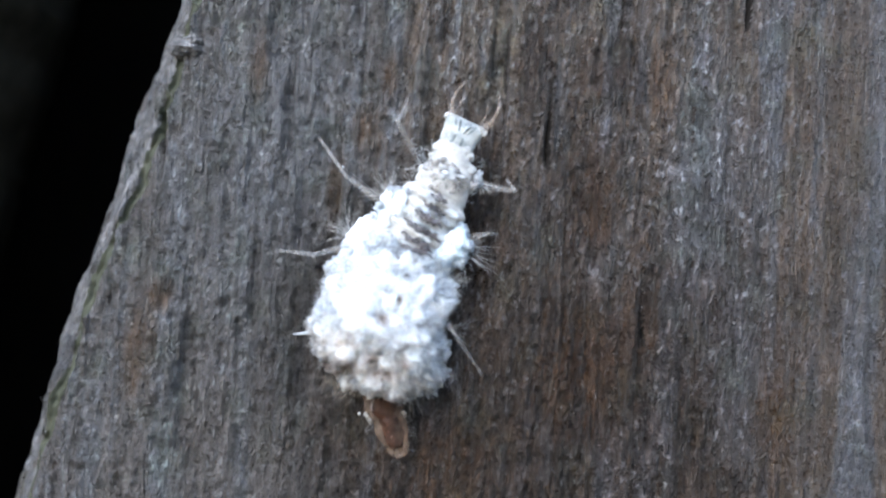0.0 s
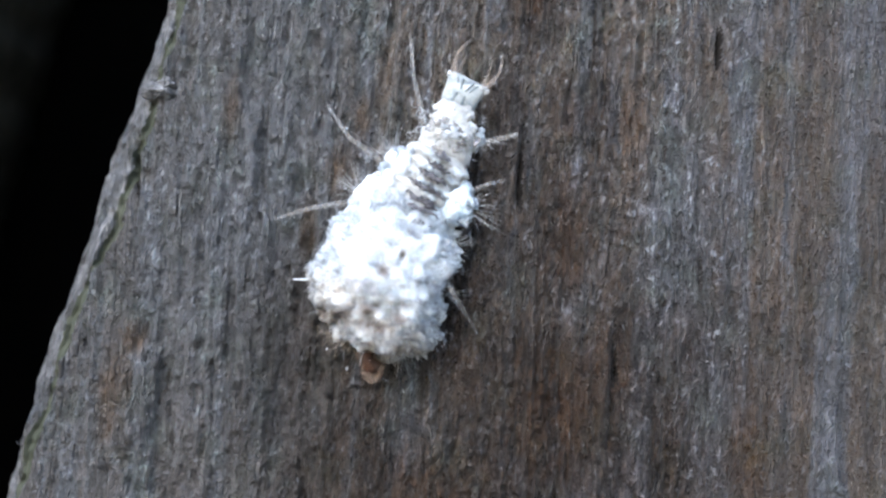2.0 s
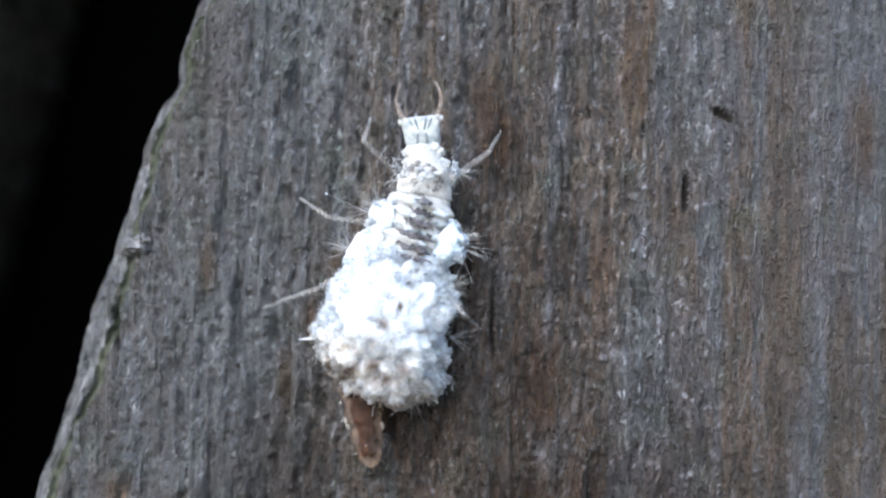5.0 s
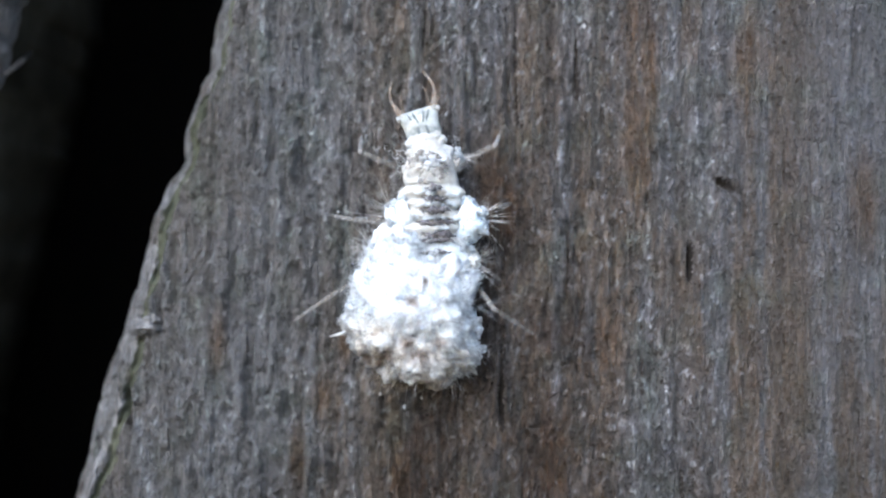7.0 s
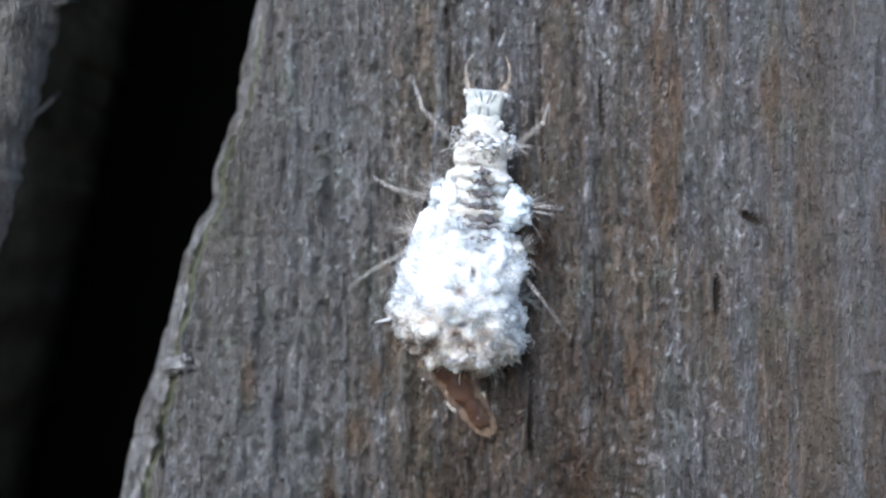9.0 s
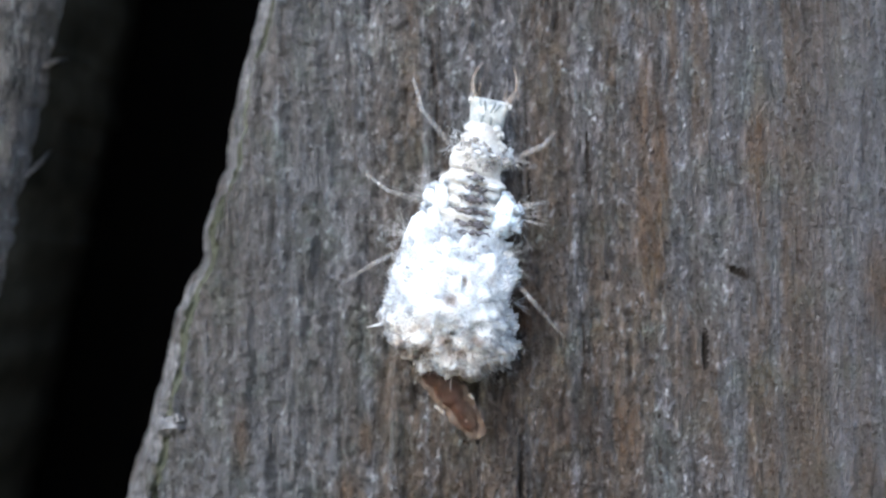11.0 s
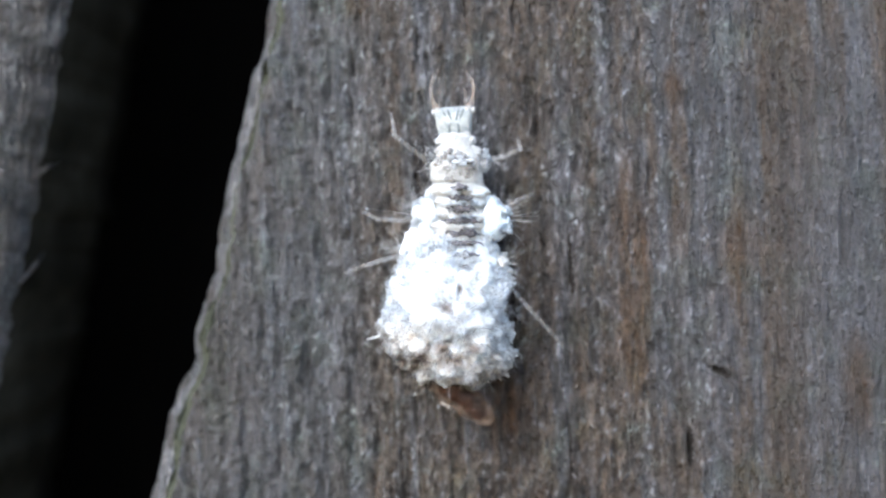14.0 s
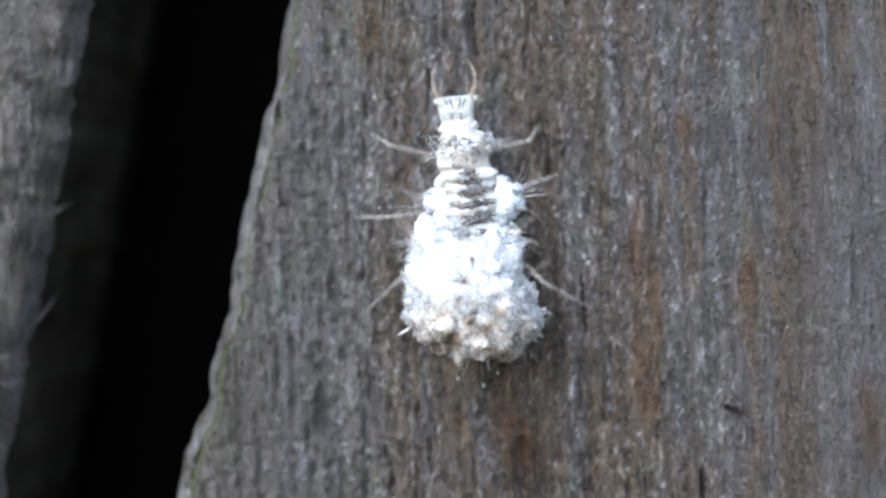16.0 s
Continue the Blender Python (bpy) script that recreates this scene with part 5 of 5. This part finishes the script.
    creep(legs["L1"], [
        (0, mm(0.356, 3.792, 0.5, 28.2, 0, 37)), (0.5, mm(0.438, 3.618, 0.5, 11.7, 0, 26.1)), (1, mm(0.251, 3.575, 0.5, 16.9, 0, 34.7)),
        (1.5, mm(-0.228, 3.701, 0.5, 30.2, 0, 62.3)), (2, mm(-0.026, 3.718, 0.5, 5.7, 0, 29.5)), (2.5, mm(0.035, 3.806, 0.5, 15.8, 0, 39.6)),
        (3, mm(-0.262, 3.758, 0.5, 27.8, 0, 55.5)), (3.5, mm(-0.227, 3.715, 0.5, 32.9, 0, 70.8)), (4, mm(0.003, 3.786, 0.5, 21.9, 0, 45.1)),
        (6.5, mm(-0.568, 3.596, 0.5, 32.3, 0, 62.6)), (7, mm(-0.172, 3.535, 0.5, 34, 0, 69.6)), (7.5, mm(0.191, 3.843, 0.5, 30.7, 0, 65.8)),
        (8, mm(0.187, 3.794, 0.5, 26.7, 0, 42.1)), (10.5, mm(-0.013, 3.74, 0.5, 35.6, 0, 93.2)), (11, mm(0.009, 3.909, 0.5, 20.5, 0, 41.6)),
        (11.5, mm(-0.092, 3.818, 0.5, 23.3, 0, 44.7)), (12, mm(0.291, 3.665, 0.5, 26.8, 0, 42.6)), (12.5, mm(0.034, 3.618, 0.5, 30.1, 0, 46.3)),
        (13, mm(-0.223, 3.615, 0.5, 33, 0, 73.8)), (13.5, mm(-0.217, 3.88, 0.5, 25.3, 0, 48.7)), (14, mm(-0.352, 3.829, 0.5, 28.7, 0, 52.7)),
        (14.5, mm(-0.129, 3.897, 0.5, 27.8, 0, 53.5)), (15, mm(-0.394, 3.704, 0.5, 34.1, 0, 65.2)), (15.5, mm(-0.554, 3.616, 0.5, 23.5, 0, 57.6)),
        (16, mm(0.11, 3.615, 0.5, 28.5, 0, 65.4)),
    ])
    creep(legs["R1"], [
        (0, mm(1.499, 3.654, 0.5, 30.3, 0, -88.9)), (0.5, mm(1.556, 3.345, 0.5, 28.4, 0, -100.9)), (1, mm(1.392, 3.422, 0.5, 28.9, 0, -107.6)),
        (1.5, mm(0.89, 3.978, 0.5, 27.2, 0, -58.4)), (2, mm(1.122, 3.809, 0.5, 33.8, 0, -63.4)), (2.5, mm(1.186, 3.753, 0.5, 31.4, 0, -92.4)),
        (3, mm(0.86, 4.015, 0.5, 21.6, 0, -46.4)), (3.5, mm(0.904, 3.932, 0.5, 29, 0, -54.4)), (4, mm(1.153, 3.837, 0.5, 20.4, 0, -49.8)),
        (6.5, mm(0.517, 3.983, 0.5, 16.7, 0, -47.9)), (7, mm(0.965, 3.715, 0.5, 25.4, 0, -65.9)), (7.5, mm(1.3, 3.532, 0.5, 29, 0, -56.2)),
        (8, mm(1.321, 3.595, 0.5, 21.5, 0, -69.2)), (10.5, mm(1.138, 3.715, 0.5, 30.7, 0, -73.2)), (11, mm(1.138, 3.684, 0.5, 25.9, 0, -65.6)),
        (11.5, mm(1.059, 3.786, 0.5, 22.7, 0, -51.2)), (12, mm(1.428, 3.486, 0.5, 23.3, 0, -63.7)), (12.5, mm(1.185, 3.586, 0.5, 28.3, 0, -71.7)),
        (13, mm(0.921, 3.749, 0.5, 30.9, 0, -96.7)), (13.5, mm(0.932, 3.807, 0.5, 25.3, 0, -55.2)), (14, mm(0.796, 3.916, 0.5, 28.9, 0, -69.1)),
        (14.5, mm(1.01, 3.726, 0.5, 26.7, 0, -61.8)), (15, mm(0.748, 3.844, 0.5, 3.8, 0, -40.4)), (15.5, mm(0.533, 3.997, 0.5, 15.9, 0, -74.2)),
        (16, mm(1.259, 3.531, 0.5, 24.3, 0, -94.4)),
    ])
    creep(legs["L2"], [
        (0, mm(-0.212, 2.736, 0.5, 4, 0, 61.6)), (0.5, mm(-0.178, 2.548, 0.5, 7.2, 0, 66.6)), (1, mm(-0.254, 2.491, 0.5, 11.9, 0, 73.7)),
        (1.5, mm(-0.457, 2.513, 0.5, 10, 0, 91.7)), (2, mm(-0.424, 2.647, 0.5, 13.3, 0, 70.9)), (2.5, mm(-0.393, 2.664, 0.5, 21.2, 0, 76.9)),
        (3, mm(-0.517, 2.605, 0.5, 18.5, 0, 91.7)), (3.5, mm(-0.473, 2.544, 0.5, 4.1, 0, 73.7)), (4, mm(-0.31, 2.533, 0.5, 21.5, 0, 71.6)),
        (6.5, mm(-0.611, 2.382, 0.5, 28.8, 0, 86.5)), (7, mm(-0.309, 2.266, 0.5, 30.1, 0, 86.5)), (7.5, mm(-0.241, 2.471, 0.5, 31.5, 0, 89.6)),
        (8, mm(-0.241, 2.518, 0.5, 26.9, 0, 101)), (10.5, mm(-0.407, 2.661, 0.5, 20.3, 0, 78.6)), (11, mm(-0.4, 2.566, 0.5, 25.7, 0, 75.2)),
        (11.5, mm(-0.377, 2.471, 0.5, 27, 0, 76.8)), (12, mm(-0.129, 2.347, 0.5, 28.2, 0, 70.7)), (12.5, mm(-0.274, 2.348, 0.5, 29.6, 0, 86.4)),
        (13, mm(-0.408, 2.374, 0.5, 19.4, 0, 61.2)), (13.5, mm(-0.493, 2.533, 0.5, 29.3, 0, 83.5)), (14, mm(-0.52, 2.498, 0.5, 31.2, 0, 89.3)),
        (14.5, mm(-0.444, 2.531, 0.5, 9.1, 0, 66.2)), (15, mm(-0.509, 2.426, 0.5, 13.4, 0, 79.6)), (15.5, mm(-0.579, 2.408, 0.5, 18.6, 0, 86.3)),
        (16, mm(-0.2, 2.295, 0.5, 18.6, 0, 83.7)),
    ])
    creep(legs["R2"], [
        (0, mm(1.137, 2.294, 0.5, 23, 0, -73)), (0.5, mm(1.167, 2.093, 0.5, 25.1, 0, -74.6)), (1, mm(1.128, 2.166, 0.5, 23.6, 0, -75.7)),
        (1.5, mm(0.961, 2.442, 0.5, 24.9, 0, -70.8)), (2, mm(0.975, 2.402, 0.5, 18.9, 0, -51.5)), (2.5, mm(1.006, 2.427, 0.5, 23.5, 0, -63)),
        (3, mm(0.9, 2.514, 0.5, 27.4, 0, -73.6)), (3.5, mm(0.946, 2.488, 0.5, 24.4, 0, -67.8)), (4, mm(1.106, 2.432, 0.5, 27.7, 0, -76.8)),
        (6.5, mm(0.797, 2.569, 0.5, 19.4, 0, -59.2)), (7, mm(1.106, 2.383, 0.5, 19.3, 0, -72.4)), (7.5, mm(1.175, 2.375, 0.5, 14.1, 0, -71.6)),
        (8, mm(1.169, 2.359, 0.5, 17, 0, -76.9)), (10.5, mm(0.999, 2.469, 0.5, 7.6, 0, -65.4)), (11, mm(1.015, 2.458, 0.5, 19.1, 0, -76)),
        (11.5, mm(1.043, 2.451, 0.5, 15, 0, -89.8)), (12, mm(1.283, 2.2, 0.5, 26.1, 0, -102)), (12.5, mm(1.145, 2.294, 0.5, 18.9, 0, -93.6)),
        (13, mm(1.01, 2.441, 0.5, 1, 0, -60.3)), (13.5, mm(0.927, 2.546, 0.5, 10.7, 0, -70.1)), (14, mm(0.896, 2.597, 0.5, 19.1, 0, -62.3)),
        (14.5, mm(0.976, 2.531, 0.5, 24.8, 0, -78.8)), (15, mm(0.901, 2.589, 0.5, 16.4, 0, -76.5)), (15.5, mm(0.823, 2.63, 0.5, 10.5, 0, -77.2)),
        (16, mm(1.219, 2.262, 0.5, 2.3, 0, -81.7)),
    ])
    creep(legs["L3"], [
        (0, mm(-0.422, 2.139, 0.5, 28.4, 0, 115.7)), (0.5, mm(-0.394, 1.952, 0.5, 27.3, 0, 110.8)), (1, mm(-0.412, 1.879, 0.5, 23.6, 0, 118.5)),
        (1.5, mm(-0.502, 1.881, 0.5, 25.5, 0, 120.4)), (2, mm(-0.546, 2.026, 0.5, 24.3, 0, 116.6)), (2.5, mm(-0.513, 2.043, 0.5, 23.5, 0, 122.8)),
        (3, mm(-0.571, 1.974, 0.5, 10.1, 0, 131.6)), (3.5, mm(-0.511, 1.912, 0.5, 27.9, 0, 117.2)), (4, mm(-0.369, 1.903, 0.5, 31.8, 0, 110.8)),
        (6.5, mm(-0.541, 1.753, 0.5, 28.1, 0, 128.6)), (7, mm(-0.271, 1.634, 0.5, 7.8, 0, 122.3)), (7.5, mm(-0.298, 1.84, 0.5, 20.3, 0, 126.8)),
        (8, mm(-0.326, 1.891, 0.5, 24, 0, 120)), (10.5, mm(-0.507, 2.036, 0.5, 24.1, 0, 119.3)), (11, mm(-0.462, 1.936, 0.5, 26.5, 0, 119.6)),
        (11.5, mm(-0.4, 1.839, 0.5, 24.1, 0, 120.8)), (12, mm(-0.208, 1.719, 0.5, 22.6, 0, 117.9)), (12.5, mm(-0.312, 1.717, 0.5, 9.6, 0, 122.2)),
        (13, mm(-0.392, 1.741, 0.5, 27.5, 0, 114.9)), (13.5, mm(-0.501, 1.901, 0.5, 25, 0, 131.3)), (14, mm(-0.49, 1.866, 0.5, 32.6, 0, 107.5)),
        (14.5, mm(-0.458, 1.899, 0.5, 35.8, 0, 108.4)), (15, mm(-0.45, 1.795, 0.5, 30.6, 0, 118.8)), (15.5, mm(-0.494, 1.781, 0.5, 22.6, 0, 119.8)),
        (16, mm(-0.229, 1.663, 0.5, 18.9, 0, 119.4)),
    ])
    creep(legs["R3"], [
        (0, mm(0.615, 1.666, 0.5, 24.3, 0, -145.9)), (0.5, mm(0.639, 1.47, 0.5, 20.2, 0, -147.6)), (1, mm(0.661, 1.496, 0.5, 37.8, 0, -122.3)),
        (1.5, mm(0.623, 1.698, 0.5, 39.4, 0, -132.7)), (2, mm(0.548, 1.706, 0.5, 26, 0, -142.9)), (2.5, mm(0.583, 1.729, 0.5, 40.2, 0, -129.3)),
        (3, mm(0.551, 1.776, 0.5, 39.5, 0, -127.5)), (3.5, mm(0.616, 1.741, 0.5, 34.4, 0, -142.5)), (4, mm(0.752, 1.696, 0.5, 29.4, 0, -140.4)),
        (6.5, mm(0.599, 1.776, 0.5, 33.2, 0, -127.6)), (7, mm(0.869, 1.601, 0.5, 25.9, 0, -143.9)), (7.5, mm(0.824, 1.637, 0.5, 32.1, 0, -134.8)),
        (8, mm(0.785, 1.638, 0.5, 30.4, 0, -140.4)), (10.5, mm(0.599, 1.758, 0.5, 24.7, 0, -136.2)), (11, mm(0.658, 1.724, 0.5, 20.8, 0, -137.6)),
        (11.5, mm(0.731, 1.696, 0.5, 20.6, 0, -141)), (12, mm(0.905, 1.476, 0.5, 14.2, 0, -148.4)), (12.5, mm(0.815, 1.547, 0.5, 30.9, 0, -125.6)),
        (13, mm(0.745, 1.668, 0.5, 30.6, 0, -121.1)), (13.5, mm(0.633, 1.784, 0.5, 18.9, 0, -136)), (14, mm(0.649, 1.818, 0.5, 11, 0, -138.4)),
        (14.5, mm(0.675, 1.772, 0.5, 8.3, 0, -135.7)), (15, mm(0.69, 1.8, 0.5, 26.9, 0, -129.6)), (15.5, mm(0.645, 1.833, 0.5, 22.3, 0, -138.9)),
        (16, mm(0.901, 1.51, 0.5, 18.1, 0, -150.3)),
    ])
    swing(shins["L1"], [
        (0, mm(0, 1.495, 0, -67.7, 0, -94.9)), (0.5, mm(0, 1.495, 0, -43.8, 0, -20.6)), (1, mm(0, 1.495, 0, -54.1, 0, -33.2)),
        (1.5, mm(0, 1.495, 0, -57.7, 0, -119.6)), (2, mm(0, 1.495, 0, -30.8, 0, -8.8)), (2.5, mm(0, 1.495, 0, -51.2, 0, -37.6)),
        (3, mm(0, 1.495, 0, -63, 0, -99.9)), (3.5, mm(0, 1.495, 0, -68, 0, -129.1)), (4, mm(0, 1.495, 0, -61.7, 0, -57.5)),
        (6.5, mm(0, 1.495, 0, -69.3, 0, -124.4)), (7, mm(0, 1.495, 0, -60.5, 0, -137.3)), (7.5, mm(0, 1.495, 0, -70, 0, -111.4)),
        (8, mm(0, 1.495, 0, -73.4, 0, -67.3)), (10.5, mm(0, 1.495, 0, -70.9, 0, 162.5)), (11, mm(0, 1.495, 0, -61.9, 0, -38.5)),
        (11.5, mm(0, 1.495, 0, -67.2, 0, -49.2)), (12, mm(0, 1.495, 0, -69.9, 0, -78.9)), (12.5, mm(0, 1.495, 0, -72, 0, -104.5)),
        (13, mm(0, 1.495, 0, -59.2, 0, -132.4)), (13.5, mm(0, 1.495, 0, -71.4, 0, -56.9)), (14, mm(0, 1.495, 0, -70.4, 0, -94.1)),
        (14.5, mm(0, 1.495, 0, -69.5, 0, -88.7)), (15, mm(0, 1.495, 0, -60.7, 0, -138.2)), (15.5, mm(0, 1.495, 0, -70, 0, -35.1)),
        (16, mm(0, 1.495, 0, -76.9, 0, -78.7)),
    ])
    swing(shins["R1"], [
        (0, mm(0, 1.199, 0, -47, 0, 155.1)), (0.5, mm(0, 1.199, 0, -42.1, 0, 156.3)), (1, mm(0, 1.199, 0, -41.4, 0, 160.4)),
        (1.5, mm(0, 1.199, 0, -73.6, 0, 107.5)), (2, mm(0, 1.199, 0, -54.6, 0, 180)), (2.5, mm(0, 1.199, 0, -52, 0, 154.1)),
        (3, mm(0, 1.199, 0, -69.1, 0, 56.7)), (3.5, mm(0, 1.199, 0, -62, 0, 131.5)), (4, mm(0, 1.199, 0, -70, 0, 28.5)),
        (6.5, mm(0, 1.199, 0, -59.6, 0, 35.5)), (7, mm(0, 1.199, 0, -69, 0, 97.2)), (7.5, mm(0, 1.199, 0, -69.7, 0, 127.2)),
        (8, mm(0, 1.199, 0, -70, 0, 50.3)), (10.5, mm(0, 1.199, 0, -53.5, 0, 148.7)), (11, mm(0, 1.199, 0, -76.1, 0, 88.7)),
        (11.5, mm(0, 1.199, 0, -69.7, 0, 67.7)), (12, mm(0, 1.199, 0, -69, 0, 77.1)), (12.5, mm(0, 1.199, 0, -68.6, 0, 121.8)),
        (13, mm(0, 1.199, 0, -57.1, 0, 146.6)), (13.5, mm(0, 1.199, 0, -64.9, 0, 103.6)), (14, mm(0, 1.199, 0, -56.7, 0, 135.5)),
        (14.5, mm(0, 1.199, 0, -58.3, 0, 121.6)), (15, mm(0, 1.199, 0, -31.8, 0, 3.4)), (15.5, mm(0, 1.199, 0, -57.3, 0, 39.6)),
        (16, mm(0, 1.199, 0, -65, 0, 95.7)),
    ])
    swing(shins["L2"], [
        (0, mm(0, 1.459, 0, -27.5, 0, -16.9)), (0.5, mm(0, 1.459, 0, -34.4, 0, -19.8)), (1, mm(0, 1.459, 0, -44.9, 0, -15.1)),
        (1.5, mm(0, 1.459, 0, -40.8, 0, -6.1)), (2, mm(0, 1.459, 0, -47.5, 0, -23.8)), (2.5, mm(0, 1.459, 0, -63.8, 0, -42.8)),
        (3, mm(0, 1.459, 0, -58.4, 0, -34.4)), (3.5, mm(0, 1.459, 0, -27.8, 0, -18.5)), (4, mm(0, 1.459, 0, -65, 0, -40.6)),
        (6.5, mm(0, 1.459, 0, -78.2, 0, -84.6)), (7, mm(0, 1.459, 0, -84.8, 0, -100.6)), (7.5, mm(0, 1.459, 0, -78.9, 0, -124.8)),
        (8, mm(0, 1.459, 0, -78.9, 0, -47.7)), (10.5, mm(0, 1.459, 0, -62.1, 0, -38.7)), (11, mm(0, 1.459, 0, -74.3, 0, -52.3)),
        (11.5, mm(0, 1.459, 0, -78.9, 0, -51.7)), (12, mm(0, 1.459, 0, -84.6, 0, -30.9)), (12.5, mm(0, 1.459, 0, -81.6, 0, -91)),
        (13, mm(0, 1.459, 0, -61.1, 0, -30.4)), (13.5, mm(0, 1.459, 0, -76.5, 0, -94)), (14, mm(0, 1.459, 0, -77.8, 0, -117.9)),
        (14.5, mm(0, 1.459, 0, -38.7, 0, -12.8)), (15, mm(0, 1.459, 0, -48, 0, -19.5)), (15.5, mm(0, 1.459, 0, -59.3, 0, -29.1)),
        (16, mm(0, 1.459, 0, -60.5, 0, -13)),
    ])
    swing(shins["R2"], [
        (0, mm(0, 0.962, 0, -89.8, 0, 0)), (0.5, mm(0, 0.962, 0, -82, 0, -180)), (1, mm(0, 0.962, 0, -88, 0, 180)),
        (1.5, mm(0, 0.962, 0, -83, 0, -180)), (2, mm(0, 0.962, 0, -76.8, 0, 0)), (2.5, mm(0, 0.962, 0, -88.3, 0, 180)),
        (3, mm(0, 0.962, 0, -68.6, 0, 180)), (3.5, mm(0, 0.962, 0, -84.9, 0, 180)), (4, mm(0, 0.962, 0, -62.5, 0, -180)),
        (6.5, mm(0, 0.962, 0, -78.2, 0, 0)), (7, mm(0, 0.962, 0, -78, 0, 0)), (7.5, mm(0, 0.962, 0, -63.6, 0, 0)), (8, mm(0, 0.962, 0, -71.4, 0, 0)),
        (10.5, mm(0, 0.962, 0, -47.3, 0, 0)), (11, mm(0, 0.962, 0, -77.3, 0, 0)), (11.5, mm(0, 0.962, 0, -66, 0, 0)),
        (12, mm(0, 0.962, 0, -77.6, 0, 180)), (12.5, mm(0, 0.962, 0, -76.8, 0, 0)), (13, mm(0, 0.962, 0, -31.9, 0, 0)),
        (13.5, mm(0, 0.962, 0, -54.9, 0, 0)), (14, mm(0, 0.962, 0, -77.2, 0, 0)), (14.5, mm(0, 0.962, 0, -83.3, 0, 180)),
        (15, mm(0, 0.962, 0, -69.7, 0, 0)), (15.5, mm(0, 0.962, 0, -54.4, 0, 0)), (16, mm(0, 0.962, 0, -34.9, 0, 0)),
    ])
    swing(shins["L3"], [
        (0, mm(0, 1.824, 0, -73, 0, -62.7)), (0.5, mm(0, 1.824, 0, -76.6, 0, 0)), (1, mm(0, 1.824, 0, -67.6, 0, 0)),
        (1.5, mm(0, 1.824, 0, -72.1, 0, 0)), (2, mm(0, 1.824, 0, -69.2, 0, 0)), (2.5, mm(0, 1.824, 0, -67.5, 0, 0)),
        (3, mm(0, 1.824, 0, -36.6, 0, -14.5)), (3.5, mm(0, 1.824, 0, -73.2, 0, -55.3)), (4, mm(0, 1.824, 0, -88, 0, 0)),
        (6.5, mm(0, 1.824, 0, -78.5, 0, 0)), (7, mm(0, 1.824, 0, -31.9, 0, 0)), (7.5, mm(0, 1.824, 0, -59.8, 0, 0)),
        (8, mm(0, 1.824, 0, -68.6, 0, 0)), (10.5, mm(0, 1.824, 0, -68.9, 0, 0)), (11, mm(0, 1.824, 0, -74.6, 0, 0)),
        (11.5, mm(0, 1.824, 0, -68.8, 0, 0)), (12, mm(0, 1.824, 0, -65.2, 0, 0)), (12.5, mm(0, 1.824, 0, -35.9, 0, 0)),
        (13, mm(0, 1.824, 0, -77.2, 0, 0)), (13.5, mm(0, 1.824, 0, -71, 0, 0)), (14, mm(0, 1.824, 0, -89.6, 0, 180)),
        (14.5, mm(0, 1.824, 0, -80.6, 0, -180)), (15, mm(0, 1.824, 0, -85.1, 0, 0)), (15.5, mm(0, 1.824, 0, -65.2, 0, 0)),
        (16, mm(0, 1.824, 0, -56.7, 0, 0)),
    ])
    swing(shins["R3"], [
        (0, mm(0, 1.94, 0, -67.6, 0, 13.3)), (0.5, mm(0, 1.94, 0, -58.5, 0, 0)), (1, mm(0, 1.94, 0, -65.4, 0, 138.7)),
        (1.5, mm(0, 1.94, 0, -71.8, 0, 180)), (2, mm(0, 1.94, 0, -71.3, 0, 20)), (2.5, mm(0, 1.94, 0, -68.9, 0, 180)),
        (3, mm(0, 1.94, 0, -71.3, 0, 180)), (3.5, mm(0, 1.94, 0, -79.9, 0, 117.9)), (4, mm(0, 1.94, 0, -80.5, 0, 0)),
        (6.5, mm(0, 1.94, 0, -79.2, 0, 99.3)), (7, mm(0, 1.94, 0, -68.8, 0, 41.2)), (7.5, mm(0, 1.94, 0, -87.3, 0, 0)),
        (8, mm(0, 1.94, 0, -82.8, 0, 0)), (10.5, mm(0, 1.94, 0, -69, 0, 0)), (11, mm(0, 1.94, 0, -59.8, 0, 0)), (11.5, mm(0, 1.94, 0, -59.4, 0, 0)),
        (12, mm(0, 1.94, 0, -45, 0, 0)), (12.5, mm(0, 1.94, 0, -69.2, 0, 89.7)), (13, mm(0, 1.94, 0, -83.4, 0, 0)),
        (13.5, mm(0, 1.94, 0, -55.5, 0, 0)), (14, mm(0, 1.94, 0, -37.8, 0, 0)), (14.5, mm(0, 1.94, 0, -31.9, 0, 0)),
        (15, mm(0, 1.94, 0, -63.7, 0, 71.2)), (15.5, mm(0, 1.94, 0, -58.8, 0, 46.2)), (16, mm(0, 1.94, 0, -52.4, 0, 24.6)),
    ])


motions()
